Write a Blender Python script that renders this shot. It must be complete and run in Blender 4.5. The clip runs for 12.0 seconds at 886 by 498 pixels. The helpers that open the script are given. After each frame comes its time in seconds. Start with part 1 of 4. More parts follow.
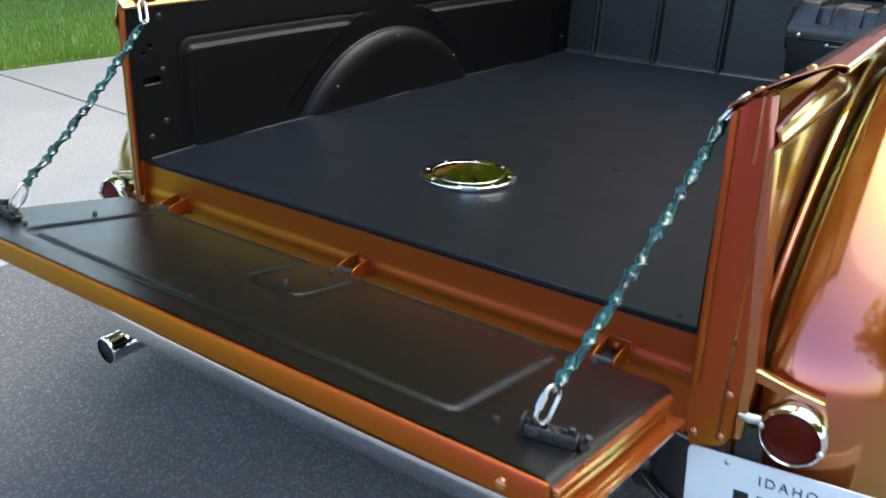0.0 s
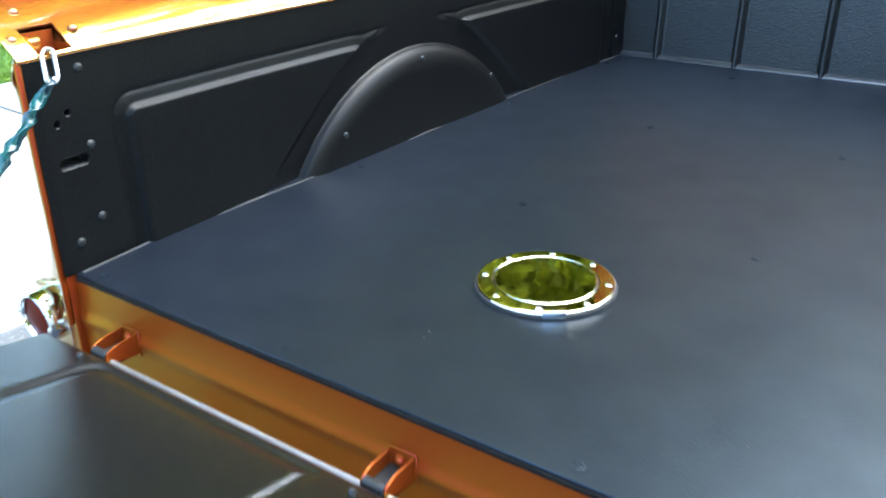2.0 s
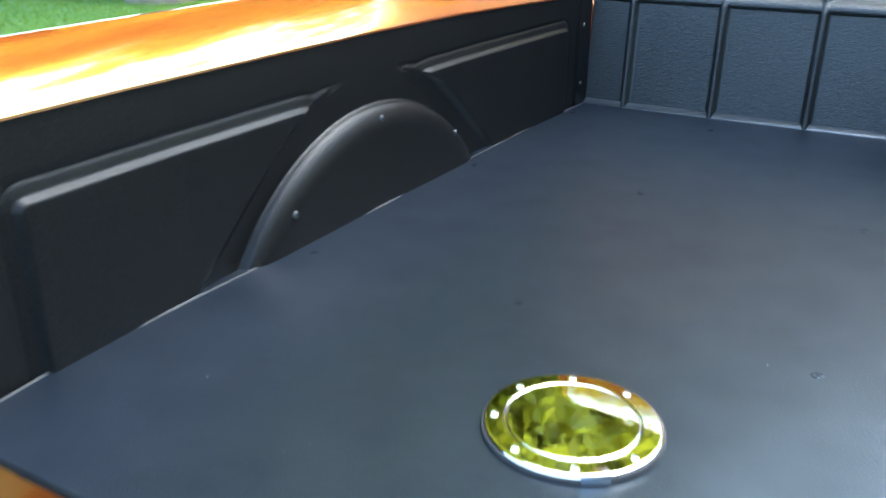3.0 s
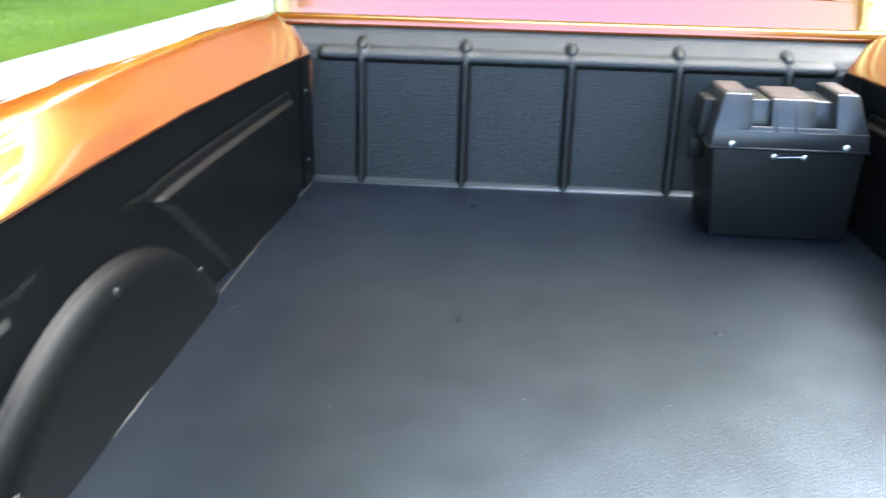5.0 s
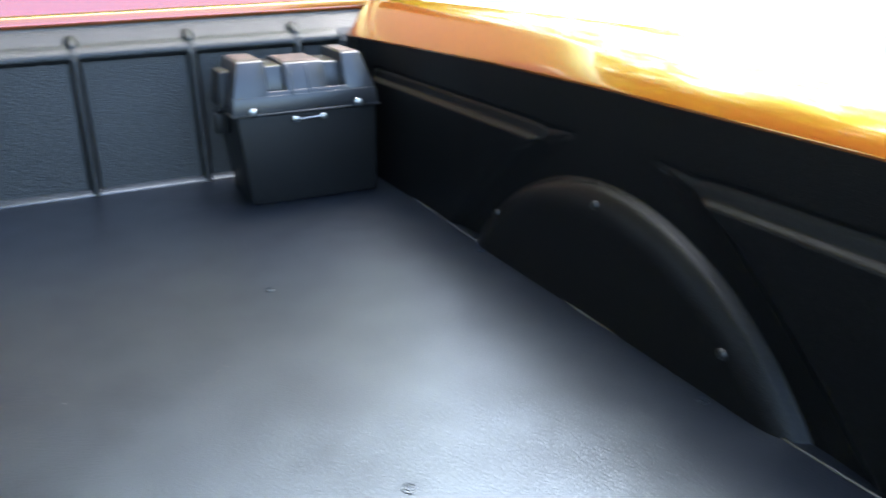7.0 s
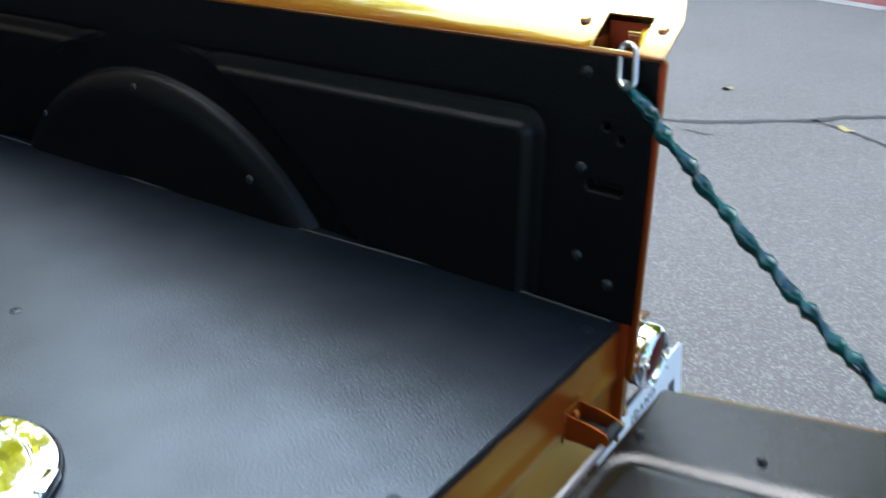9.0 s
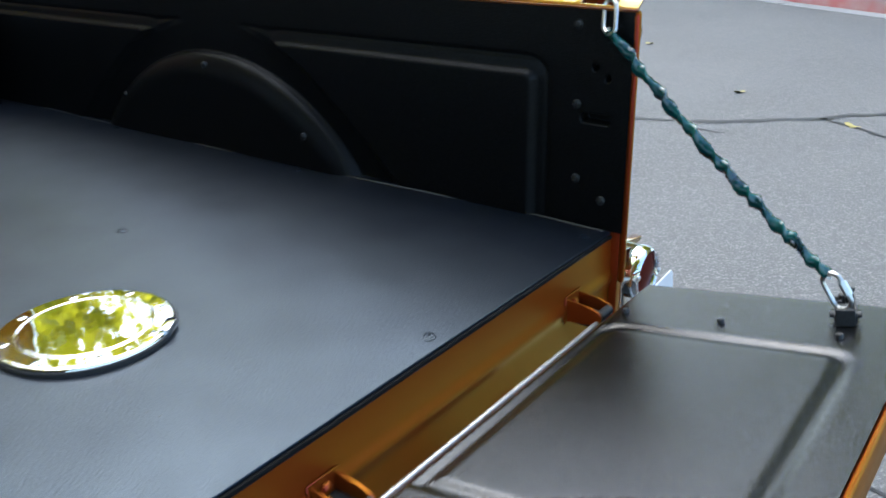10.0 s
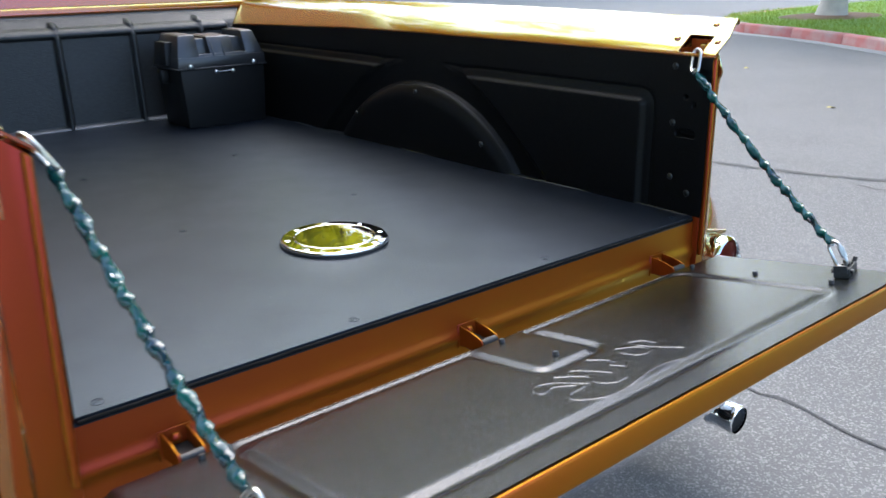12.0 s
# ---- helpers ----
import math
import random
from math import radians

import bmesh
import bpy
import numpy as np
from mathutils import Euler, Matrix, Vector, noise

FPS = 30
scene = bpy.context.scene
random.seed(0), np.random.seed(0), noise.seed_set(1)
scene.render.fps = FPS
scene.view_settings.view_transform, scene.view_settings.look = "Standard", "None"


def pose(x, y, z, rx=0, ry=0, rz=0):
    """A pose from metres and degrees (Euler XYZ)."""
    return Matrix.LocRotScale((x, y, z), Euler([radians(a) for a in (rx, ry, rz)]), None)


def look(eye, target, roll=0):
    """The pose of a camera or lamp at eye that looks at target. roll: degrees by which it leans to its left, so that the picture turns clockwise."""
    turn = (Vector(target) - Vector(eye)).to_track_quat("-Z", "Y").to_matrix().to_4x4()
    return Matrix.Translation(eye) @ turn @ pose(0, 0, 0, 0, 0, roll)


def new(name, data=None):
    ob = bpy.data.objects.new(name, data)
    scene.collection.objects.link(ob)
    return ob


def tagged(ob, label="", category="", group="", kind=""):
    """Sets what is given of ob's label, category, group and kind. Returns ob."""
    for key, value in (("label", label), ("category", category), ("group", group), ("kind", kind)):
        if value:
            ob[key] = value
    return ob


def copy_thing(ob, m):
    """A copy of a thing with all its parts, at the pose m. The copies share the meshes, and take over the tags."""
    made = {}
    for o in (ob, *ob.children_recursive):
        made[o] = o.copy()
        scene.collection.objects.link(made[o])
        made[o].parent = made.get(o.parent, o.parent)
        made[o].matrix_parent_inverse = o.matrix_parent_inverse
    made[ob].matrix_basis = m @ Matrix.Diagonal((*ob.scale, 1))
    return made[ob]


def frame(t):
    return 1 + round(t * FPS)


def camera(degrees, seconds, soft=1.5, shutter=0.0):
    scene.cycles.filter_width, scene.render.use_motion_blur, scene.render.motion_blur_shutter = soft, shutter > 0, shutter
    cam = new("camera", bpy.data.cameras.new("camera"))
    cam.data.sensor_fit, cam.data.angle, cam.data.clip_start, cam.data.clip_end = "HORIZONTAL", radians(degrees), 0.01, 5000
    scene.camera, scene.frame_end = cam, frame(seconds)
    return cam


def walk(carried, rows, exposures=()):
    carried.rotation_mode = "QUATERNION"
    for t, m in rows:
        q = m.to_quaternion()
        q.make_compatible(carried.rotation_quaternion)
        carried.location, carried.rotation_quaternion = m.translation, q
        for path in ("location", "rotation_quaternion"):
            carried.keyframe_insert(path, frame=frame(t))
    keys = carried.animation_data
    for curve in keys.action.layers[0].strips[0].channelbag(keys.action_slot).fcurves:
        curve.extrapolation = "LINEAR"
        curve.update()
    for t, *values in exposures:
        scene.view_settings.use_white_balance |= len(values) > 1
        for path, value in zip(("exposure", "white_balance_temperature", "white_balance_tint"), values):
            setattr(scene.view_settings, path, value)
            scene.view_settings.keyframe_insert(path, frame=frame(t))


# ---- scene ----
cam = camera(54.8, 12.0, shutter=0.60)
PATH = [
    (0, (0.927, -1.096, 0.563), (-0.119, 0.421, -0.214), 2.0),
    (0.5, (0.862, -0.947, 0.56), (-0.22, 0.535, -0.236), 0.5),
    (1, (0.789, -0.81, 0.549), (-0.338, 0.63, -0.262), -1.4),
    (1.5, (0.654, -0.704, 0.552), (-0.46, 0.737, -0.274), -1.2),
    (2, (0.499, -0.621, 0.558), (-0.556, 0.863, -0.269), -0.7),
    (2.5, (0.382, -0.532, 0.557), (-0.617, 1.004, -0.245), 0.1),
    (2.7, (0.335, -0.486, 0.548), (-0.64, 1.075, -0.234), 0.1),
    (4.3, (-0.059, -0.157, 0.608), (-0.499, 1.629, -0.178), 2.0),
    (4.5, (-0.089, -0.123, 0.61), (-0.446, 1.687, -0.162), 1.8),
    (5, (-0.149, -0.047, 0.616), (-0.276, 1.806, -0.126), 1.4),
    (5.5, (-0.129, 0.001, 0.612), (-0.064, 1.87, -0.095), 0.1),
    (6, (-0.101, -0.006, 0.591), (0.183, 1.852, -0.091), -0.6),
    (6.5, (-0.075, -0.035, 0.554), (0.448, 1.772, -0.125), -1.4),
    (7, (-0.055, -0.057, 0.524), (0.715, 1.653, -0.173), -1.4),
    (7.5, (-0.065, -0.109, 0.512), (0.954, 1.452, -0.214), -0.6),
    (7.7, (-0.073, -0.139, 0.513), (1.041, 1.345, -0.232), -0.1),
    (9.3, (-0.314, -0.408, 0.504), (1.196, 0.617, -0.314), 0.2),
    (9.5, (-0.358, -0.447, 0.489), (1.15, 0.597, -0.308), -0.3),
    (10, (-0.475, -0.514, 0.469), (0.998, 0.601, -0.299), -1.1),
    (10.5, (-0.583, -0.573, 0.446), (0.849, 0.622, -0.278), -1.0),
    (11, (-0.684, -0.662, 0.448), (0.68, 0.625, -0.249), -0.3),
    (11.5, (-0.749, -0.807, 0.454), (0.523, 0.591, -0.2), -0.5),
    (12, (-0.852, -0.953, 0.5), (0.369, 0.498, -0.138), -0.7),
]
EXPOSURES = [(0.0, 2.35, 6200, 6), (1.0, 2.8, 6100, 3), (1.7, 3.35, 5750, 1), (2.7, 3.7, 5500, 0), (4.3, 3.6, 5850, 2), (5.5, 3.8, 6250, 4), (6.3, 3.7, 6150, 5), (7.7, 3.2, 6000, 6), (9.3, 2.2, 5800, 3), (10.0, 2.2, 5850, 3), (10.8, 2.35, 5950, 5), (12.0, 2.4, 6100, 8)]
walk(cam, [(t, look(e, p, r)) for t, e, p, r in PATH], EXPOSURES)

# ---------------------------------------------------------------- light
world = bpy.data.worlds.new("world")
scene.world = world
world.use_nodes = True
wn = world.node_tree
sky = wn.nodes.new("ShaderNodeTexSky")
sky.sky_type = 'NISHITA'
sky.sun_disc = False
SUN_EL, SUN_AZ = 63.0, 34.0          # degrees; azimuth from +y towards +x
sky.sun_elevation = radians(SUN_EL)
sky.sun_rotation = radians(SUN_AZ)
sky.air_density, sky.dust_density, sky.ozone_density = 1.0, 3.0, 1.0
wn.links.new(sky.outputs[0], wn.nodes["Background"].inputs[0])
wn.nodes["Background"].inputs[1].default_value = 0.15

sun_data = bpy.data.lights.new("sun", 'SUN')
sun_data.energy, sun_data.angle, sun_data.color = 0.36, radians(82), (0.92, 0.97, 1.0)
sun = new("sun", sun_data)
se, sa = radians(SUN_EL), radians(SUN_AZ)
sun.matrix_world = look((40 * math.cos(se) * math.sin(sa), 40 * math.cos(se) * math.cos(sa), 40 * math.sin(se)), (0, 0, 0))

# ---------------------------------------------------------------- materials
def material(name, colour, rough=0.5, metal=0.0, grain=0.0, grain_size=200.0, spread=0.0, spread_size=6.0,
             bump=0.0, bump_size=300.0, coat=0.0, rough_spread=0.0, second=None, per_piece=0.0, spec=0.5, bump_far=0.002, spec_spread=0.0, stretch=None):
    """A surface with colour varied at two scales, gloss varied in patches, and fine relief."""
    m = bpy.data.materials.new(name)
    m.use_nodes = True
    nt = m.node_tree
    b = nt.nodes["Principled BSDF"]
    b.inputs["Roughness"].default_value = rough
    b.inputs["Metallic"].default_value = metal
    b.inputs["Coat Weight"].default_value = coat
    b.inputs["Coat Roughness"].default_value = 0.06
    b.inputs["Specular IOR Level"].default_value = spec
    co = nt.nodes.new("ShaderNodeTexCoord").outputs["Object"]
    if stretch:
        sm = nt.nodes.new("ShaderNodeVectorMath")
        sm.operation = 'MULTIPLY'
        sm.inputs[1].default_value = stretch
        nt.links.new(co, sm.inputs[0])
        co = sm.outputs[0]

    def tex(size, detail=3.0):
        n = nt.nodes.new("ShaderNodeTexNoise")
        n.inputs["Scale"].default_value = size
        n.inputs["Detail"].default_value = detail
        nt.links.new(co, n.inputs["Vector"])
        return n.outputs["Fac"]

    def mix(fac, a, c, kind='MIX'):
        x = nt.nodes.new("ShaderNodeMix")
        x.data_type, x.blend_type = 'RGBA', kind
        for sock, v in ((x.inputs[0], fac), (x.inputs[6], a), (x.inputs[7], c)):
            if isinstance(v, bpy.types.NodeSocket):
                nt.links.new(v, sock)
            elif isinstance(v, (int, float)):
                sock.default_value = v
            else:
                sock.default_value = (*v, 1.0)
        return x.outputs[2]

    def ramp(fac, lo, hi, a=0.0, c=1.0):
        r = nt.nodes.new("ShaderNodeMapRange")
        nt.links.new(fac, r.inputs[0])
        for i, v in enumerate((lo, hi, a, c)):
            r.inputs[i + 1].default_value = v
        return r.outputs[0]

    col = colour
    if second:
        col = mix(ramp(tex(spread_size, 5.0), 0.42, 0.62), colour, second)
    if spread:
        col = mix(ramp(tex(spread_size), 0.3, 0.7, 0.0, spread), col, tuple(c * 0.45 for c in colour))
    if grain:
        col = mix(ramp(tex(grain_size, 2.0), 0.35, 0.7, 0.0, grain), col, tuple(min(1.0, c * 2.0 + 0.03) for c in colour))
    if per_piece:
        r = nt.nodes.new("ShaderNodeObjectInfo").outputs["Random"]
        col = mix(ramp(r, 0.0, 1.0, 0.0, per_piece), col, tuple(c * 0.55 for c in colour))
    if isinstance(col, bpy.types.NodeSocket):
        nt.links.new(col, b.inputs["Base Color"])
    else:
        b.inputs["Base Color"].default_value = (*col, 1.0)
    if rough_spread:
        nt.links.new(ramp(tex(spread_size * 1.7, 3.0), 0.15, 0.85, max(0.02, rough - rough_spread), rough + rough_spread), b.inputs["Roughness"])
    if spec_spread:
        nt.links.new(ramp(tex(spread_size * 1.3, 6.0), 0.25, 0.75, spec - spec_spread, spec + spec_spread), b.inputs["Specular IOR Level"])
    if bump:
        bp = nt.nodes.new("ShaderNodeBump")
        bp.inputs["Strength"].default_value = bump
        bp.inputs["Distance"].default_value = bump_far
        nt.links.new(tex(bump_size, 4.0), bp.inputs["Height"])
        nt.links.new(bp.outputs[0], b.inputs["Normal"])
    return m


def flake_paint(name, body=(0.20, 0.038, 0.006)):
    """Colour-shift lacquer: a thin interference film that turns from rose and copper face on to gold and olive at a slant."""
    m = material(name, body, rough=0.16, metal=0.12, coat=1.0, grain=0.12, grain_size=900)
    b = m.node_tree.nodes["Principled BSDF"]
    b.inputs["IOR"].default_value = 2.7
    b.inputs["Coat IOR"].default_value = 1.7
    b.inputs["Thin Film Thickness"].default_value = 391.0
    b.inputs["Thin Film IOR"].default_value = 1.6
    b.inputs["Specular Tint"].default_value = (1.0, 0.86, 0.53, 1.0)
    return m


PAINT = flake_paint("colour_shift_paint")
JAMB = flake_paint("dull_jamb_paint", (0.15, 0.022, 0.002))
JAMB.node_tree.nodes["Principled BSDF"].inputs["Roughness"].default_value = 0.36
JAMB.node_tree.nodes["Principled BSDF"].inputs["Coat Weight"].default_value = 0.0
JAMB.node_tree.nodes["Principled BSDF"].inputs["IOR"].default_value = 2.5
JAMB.node_tree.nodes["Principled BSDF"].inputs["Thin Film Thickness"].default_value = 397.0
JAMB.node_tree.nodes["Principled BSDF"].inputs["Specular Tint"].default_value = (1.0, 0.66, 0.30, 1.0)
# side wall copy of the liner; the walls' shade is put into its colour
LINER_SHADED = material("shaded_side_liner", (0.0012, 0.0012, 0.0013), rough=0.34, spec=0.15, bump=0.4, bump_size=480, grain=0.15, grain_size=260, bump_far=0.0016)
# black floor liner; blue of the reflected sky is put into colour and tint
LINER_FLOOR = material("sky_tinted_floor_liner", (0.0026, 0.0040, 0.0074), rough=0.30, spec=0.58, spec_spread=0.14, bump=0.5, bump_size=300, grain=0.12, grain_size=300, rough_spread=0.03, spread_size=7, bump_far=0.001)
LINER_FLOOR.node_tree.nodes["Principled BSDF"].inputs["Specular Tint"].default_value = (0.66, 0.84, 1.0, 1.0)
LINER_GATE = material("gate_liner", (0.0028, 0.0029, 0.0031), rough=0.14, spec=0.6, bump=0.5, bump_size=340, grain=0.1, grain_size=420, bump_far=0.0016)
# headboard copy of the liner, lightened for the light it faces
LINER_HEAD_LIT = material("lit_headboard_liner", (0.009, 0.0092, 0.0092), rough=0.38, spec=0.42, bump=0.8, bump_size=330, grain=0.2, grain_size=160, bump_far=0.0022, stretch=(0.42, 1.0, 1.0))
SEALER = material("seam_sealer", (0.045, 0.045, 0.045), rough=0.35, second=(0.015, 0.015, 0.015), spread_size=9)
CHROME = material("chrome", (0.86, 0.86, 0.87), rough=0.04, metal=1.0)
MIRROR = material("rippled_chrome", (0.88, 0.87, 0.85), rough=0.02, metal=1.0, bump=0.07, bump_size=30, bump_far=0.002)
STEEL = material("zinc_steel", (0.62, 0.62, 0.6), rough=0.3, metal=1.0, spread=0.25, spread_size=60)
ROD = material("aluminium_rod", (0.45, 0.45, 0.45), rough=0.42, metal=0.9, spread=0.2, spread_size=40)
BLACK_METAL = material("black_steel", (0.007, 0.007, 0.0075), rough=0.5, metal=0.0, bump=0.2, bump_size=500, grain=0.3)
LID_PLASTIC = material("lid_plastic", (0.012, 0.012, 0.013), rough=0.3, spec=0.6, bump=0.1, bump_size=700, grain=0.15, grain_size=500)
# paler liner; the upturned flange's bright strip is put into its colour
FOOT = material("lit_foot_flange_liner", (0.03, 0.031, 0.032), rough=0.33, spec=0.9, bump=0.4, bump_size=200)
PLASTIC = material("black_plastic", (0.006, 0.006, 0.006), spec=0.16, rough=0.4, bump=0.15, bump_size=700, grain=0.15, grain_size=500, spread=0.2, spread_size=12)
DUSTY = material("dusty_plastic", (0.035, 0.024, 0.021), rough=0.6, second=(0.08, 0.042, 0.034), spread_size=25, bump=0.2, bump_size=500)
GLOSS_BLACK = material("gloss_black_steel", (0.006, 0.006, 0.007), rough=0.16, spec=0.7, bump=0.08, bump_size=60, grain=0.2, grain_size=400)
RUBBER = material("tyre_rubber", (0.02, 0.02, 0.02), rough=0.8, bump=0.4, bump_size=150)
RED_LENS = material("red_lens", (0.085, 0.008, 0.003), rough=0.42, spec=0.06, coat=0.0, spread=0.5, spread_size=40)
PLATE_WHITE = material("plate_white", (0.72, 0.74, 0.76), rough=0.35, coat=0.4, spread=0.05, spread_size=20)
INK = material("plate_ink", (0.015, 0.015, 0.018), rough=0.4)
GLASS = material("cab_glass", (0.02, 0.025, 0.025), rough=0.03, coat=1.0)
SLEEVE = material("green_vinyl_sleeve", (0.004, 0.060, 0.052), rough=0.12, coat=0.3, second=(0.003, 0.018, 0.027), spread_size=30, bump=0.5, bump_size=110, bump_far=0.002)
UNDER = material("underbody", (0.02, 0.02, 0.02), rough=0.7, bump=0.3, bump_size=80)
CONCRETE = material("concrete", (0.26, 0.255, 0.245), rough=0.85, spread=0.25, spread_size=1.8, grain=0.2, grain_size=90, bump=0.25, bump_size=120, per_piece=0.15)
GUTTER = material("gutter_concrete", (0.27, 0.27, 0.27), rough=0.85, spread=0.4, spread_size=1.1, grain=0.2, grain_size=90, bump=0.3, bump_size=100)
RED_KERB = material("red_kerb_paint", (0.42, 0.13, 0.12), rough=0.75, second=(0.4, 0.26, 0.24), spread_size=2.5, bump=0.3, bump_size=60, per_piece=0.2)
GRIT = material("grit_crumbs", (0.3, 0.28, 0.25), rough=0.9, spread=0.3, spread_size=40)
EDGE_SEAL = material("edge_sealant", (0.004, 0.004, 0.004), rough=0.85, spec=0.1, bump=0.5, bump_size=300)
TAR = material("tar_seal", (0.018, 0.018, 0.02), rough=0.6, bump=0.3, bump_size=60)
SOIL = material("bare_soil", (0.16, 0.09, 0.05), rough=0.95, spread=0.5, spread_size=3, bump=0.6, bump_size=30, bump_far=0.02)
LAWN = material("lawn_sward", (0.075, 0.17, 0.02), rough=0.9, second=(0.12, 0.2, 0.03), spread_size=1.3, grain=0.4, grain_size=60, bump=0.7, bump_size=70, bump_far=0.02)
BARK = material("bark", (0.2, 0.16, 0.12), rough=0.9, spread=0.6, spread_size=6, bump=0.8, bump_size=22, bump_far=0.02)
PALE_BARK = material("pale_bark", (0.55, 0.5, 0.44), rough=0.8, spread=0.4, spread_size=5, bump=0.4, bump_size=20)
DRY_LEAF = material("dry_leaf", (0.35, 0.3, 0.1), rough=0.7, per_piece=0.6)


def leaf_material(name, a, b2):
    m = material(name, a, rough=0.55, second=b2, spread_size=0.8)
    nt = m.node_tree
    p = nt.nodes["Principled BSDF"]
    out = nt.nodes["Material Output"]
    tr = nt.nodes.new("ShaderNodeBsdfTranslucent")
    tr.inputs[0].default_value = (b2[0] * 1.6, b2[1] * 1.6, b2[2], 1)
    ms = nt.nodes.new("ShaderNodeMixShader")
    ms.inputs[0].default_value = 0.58
    nt.links.new(p.outputs[0], ms.inputs[1])
    nt.links.new(tr.outputs[0], ms.inputs[2])
    nt.links.new(ms.outputs[0], out.inputs[0])
    return m


# yellow-green leaves, colour raised to stand in for direct sun on them
SUNLIT_LEAF = leaf_material("leaves", (0.22, 0.22, 0.018), (0.38, 0.36, 0.025))
BLADE = leaf_material("grass_blades", (0.08, 0.15, 0.025), (0.15, 0.22, 0.04))


def asphalt_material():
    m = material("asphalt", (0.106, 0.106, 0.105), rough=0.8, spread=0.35, spread_size=0.9, bump=0.6, bump_size=170, bump_far=0.004)
    nt = m.node_tree
    b = nt.nodes["Principled BSDF"]
    old = b.inputs["Base Color"].links[0].from_socket
    co = nt.nodes.new("ShaderNodeTexCoord").outputs["Object"]
    v = nt.nodes.new("ShaderNodeTexVoronoi")
    v.inputs["Scale"].default_value = 210
    nt.links.new(co, v.inputs["Vector"])
    sep = nt.nodes.new("ShaderNodeSeparateColor")
    nt.links.new(v.outputs["Color"], sep.inputs[0])
    r = nt.nodes.new("ShaderNodeMapRange")
    nt.links.new(sep.outputs[0], r.inputs[0])
    for i, val in enumerate((0.66, 1.0, 0.0, 0.75)):
        r.inputs[i + 1].default_value = val
    x = nt.nodes.new("ShaderNodeMix")
    x.data_type = 'RGBA'
    nt.links.new(r.outputs[0], x.inputs[0])
    nt.links.new(old, x.inputs[6])
    x.inputs[7].default_value = (0.25, 0.245, 0.237, 1)
    nt.links.new(x.outputs[2], b.inputs["Base Color"])
    return m


ASPHALT = asphalt_material()

# ---------------------------------------------------------------- mesh helpers
def smooth(bm, degrees=40):
    for f in bm.faces:
        f.smooth = True
    lim = radians(degrees)
    for e in bm.edges:
        e.smooth = len(e.link_faces) == 2 and e.calc_face_angle(0.0) < lim


def part(name, bm, mat, parent=None, label="", shade=True):
    bmesh.ops.recalc_face_normals(bm, faces=bm.faces[:])
    if shade:
        smooth(bm)
    me = bpy.data.meshes.new(name)
    bm.to_mesh(me)
    bm.free()
    me.materials.append(mat)
    ob = new(name, me)
    if parent is not None:
        ob.parent = parent
    if label:
        tagged(ob, label)
    return ob


def again(ob, m, parent=None):
    """One more object on the same mesh."""
    o = ob.copy()
    scene.collection.objects.link(o)
    o.parent = parent if parent is not None else ob.parent
    o.matrix_basis = m
    return o


def thing(name, label, category, group="", kind="", at=(0, 0, 0)):
    e = new(name)
    e.empty_display_size = 0.05
    e.location = at
    return tagged(e, label, category, group, kind)


def box(x0, x1, y0, y1, z0, z1, bevel=0.0, seg=2, bm=None):
    bm = bm or bmesh.new()
    r = bmesh.ops.create_cube(bm, size=1.0)
    bmesh.ops.transform(bm, verts=r["verts"], matrix=Matrix.LocRotScale(((x0 + x1) / 2, (y0 + y1) / 2, (z0 + z1) / 2), None, (x1 - x0, y1 - y0, z1 - z0)))
    if bevel:
        es = {e for v in r["verts"] for e in v.link_edges}
        bmesh.ops.bevel(bm, geom=list(es), offset=bevel, segments=seg, affect='EDGES', profile=0.5)
    return bm


def prism(pts, axis, a, b, bevel=0.0, seg=2, bm=None):
    """A polygon of (p, q) points swept along an axis from a to b. The points are in the other two axes, in order."""
    bm = bm or bmesh.new()
    def at(p, q, s):
        return {"x": (s, p, q), "y": (p, s, q), "z": (p, q, s)}[axis]
    lo = [bm.verts.new(at(p, q, a)) for p, q in pts]
    hi = [bm.verts.new(at(p, q, b)) for p, q in pts]
    n = len(pts)
    fs = [bm.faces.new(lo), bm.faces.new(hi[::-1])]
    for i in range(n):
        fs.append(bm.faces.new((lo[i], hi[i], hi[(i + 1) % n], lo[(i + 1) % n])))
    if bevel:
        es = {e for f in fs for e in f.edges}
        bmesh.ops.bevel(bm, geom=list(es), offset=bevel, segments=seg, affect='EDGES', profile=0.5)
    return bm


def lathe(profile, seg=24, bm=None, m=None):
    """Turned shape: (radius, height) points round z."""
    bm = bm or bmesh.new()
    rows = []
    for r, h in profile:
        if r < 1e-6:
            rows.append([bm.verts.new((0, 0, h))])
        else:
            rows.append([bm.verts.new((r * math.cos(2 * math.pi * i / seg), r * math.sin(2 * math.pi * i / seg), h)) for i in range(seg)])
    made = [v for row in rows for v in row]
    for a, b in zip(rows, rows[1:]):
        for i in range(seg):
            j = (i + 1) % seg
            q = [a[i % len(a)], a[j % len(a)], b[j % len(b)], b[i % len(b)]]
            q = list(dict.fromkeys(q))
            if len(q) > 2:
                bm.faces.new(q)
    if m is not None:
        bmesh.ops.transform(bm, verts=made, matrix=m)
    return bm


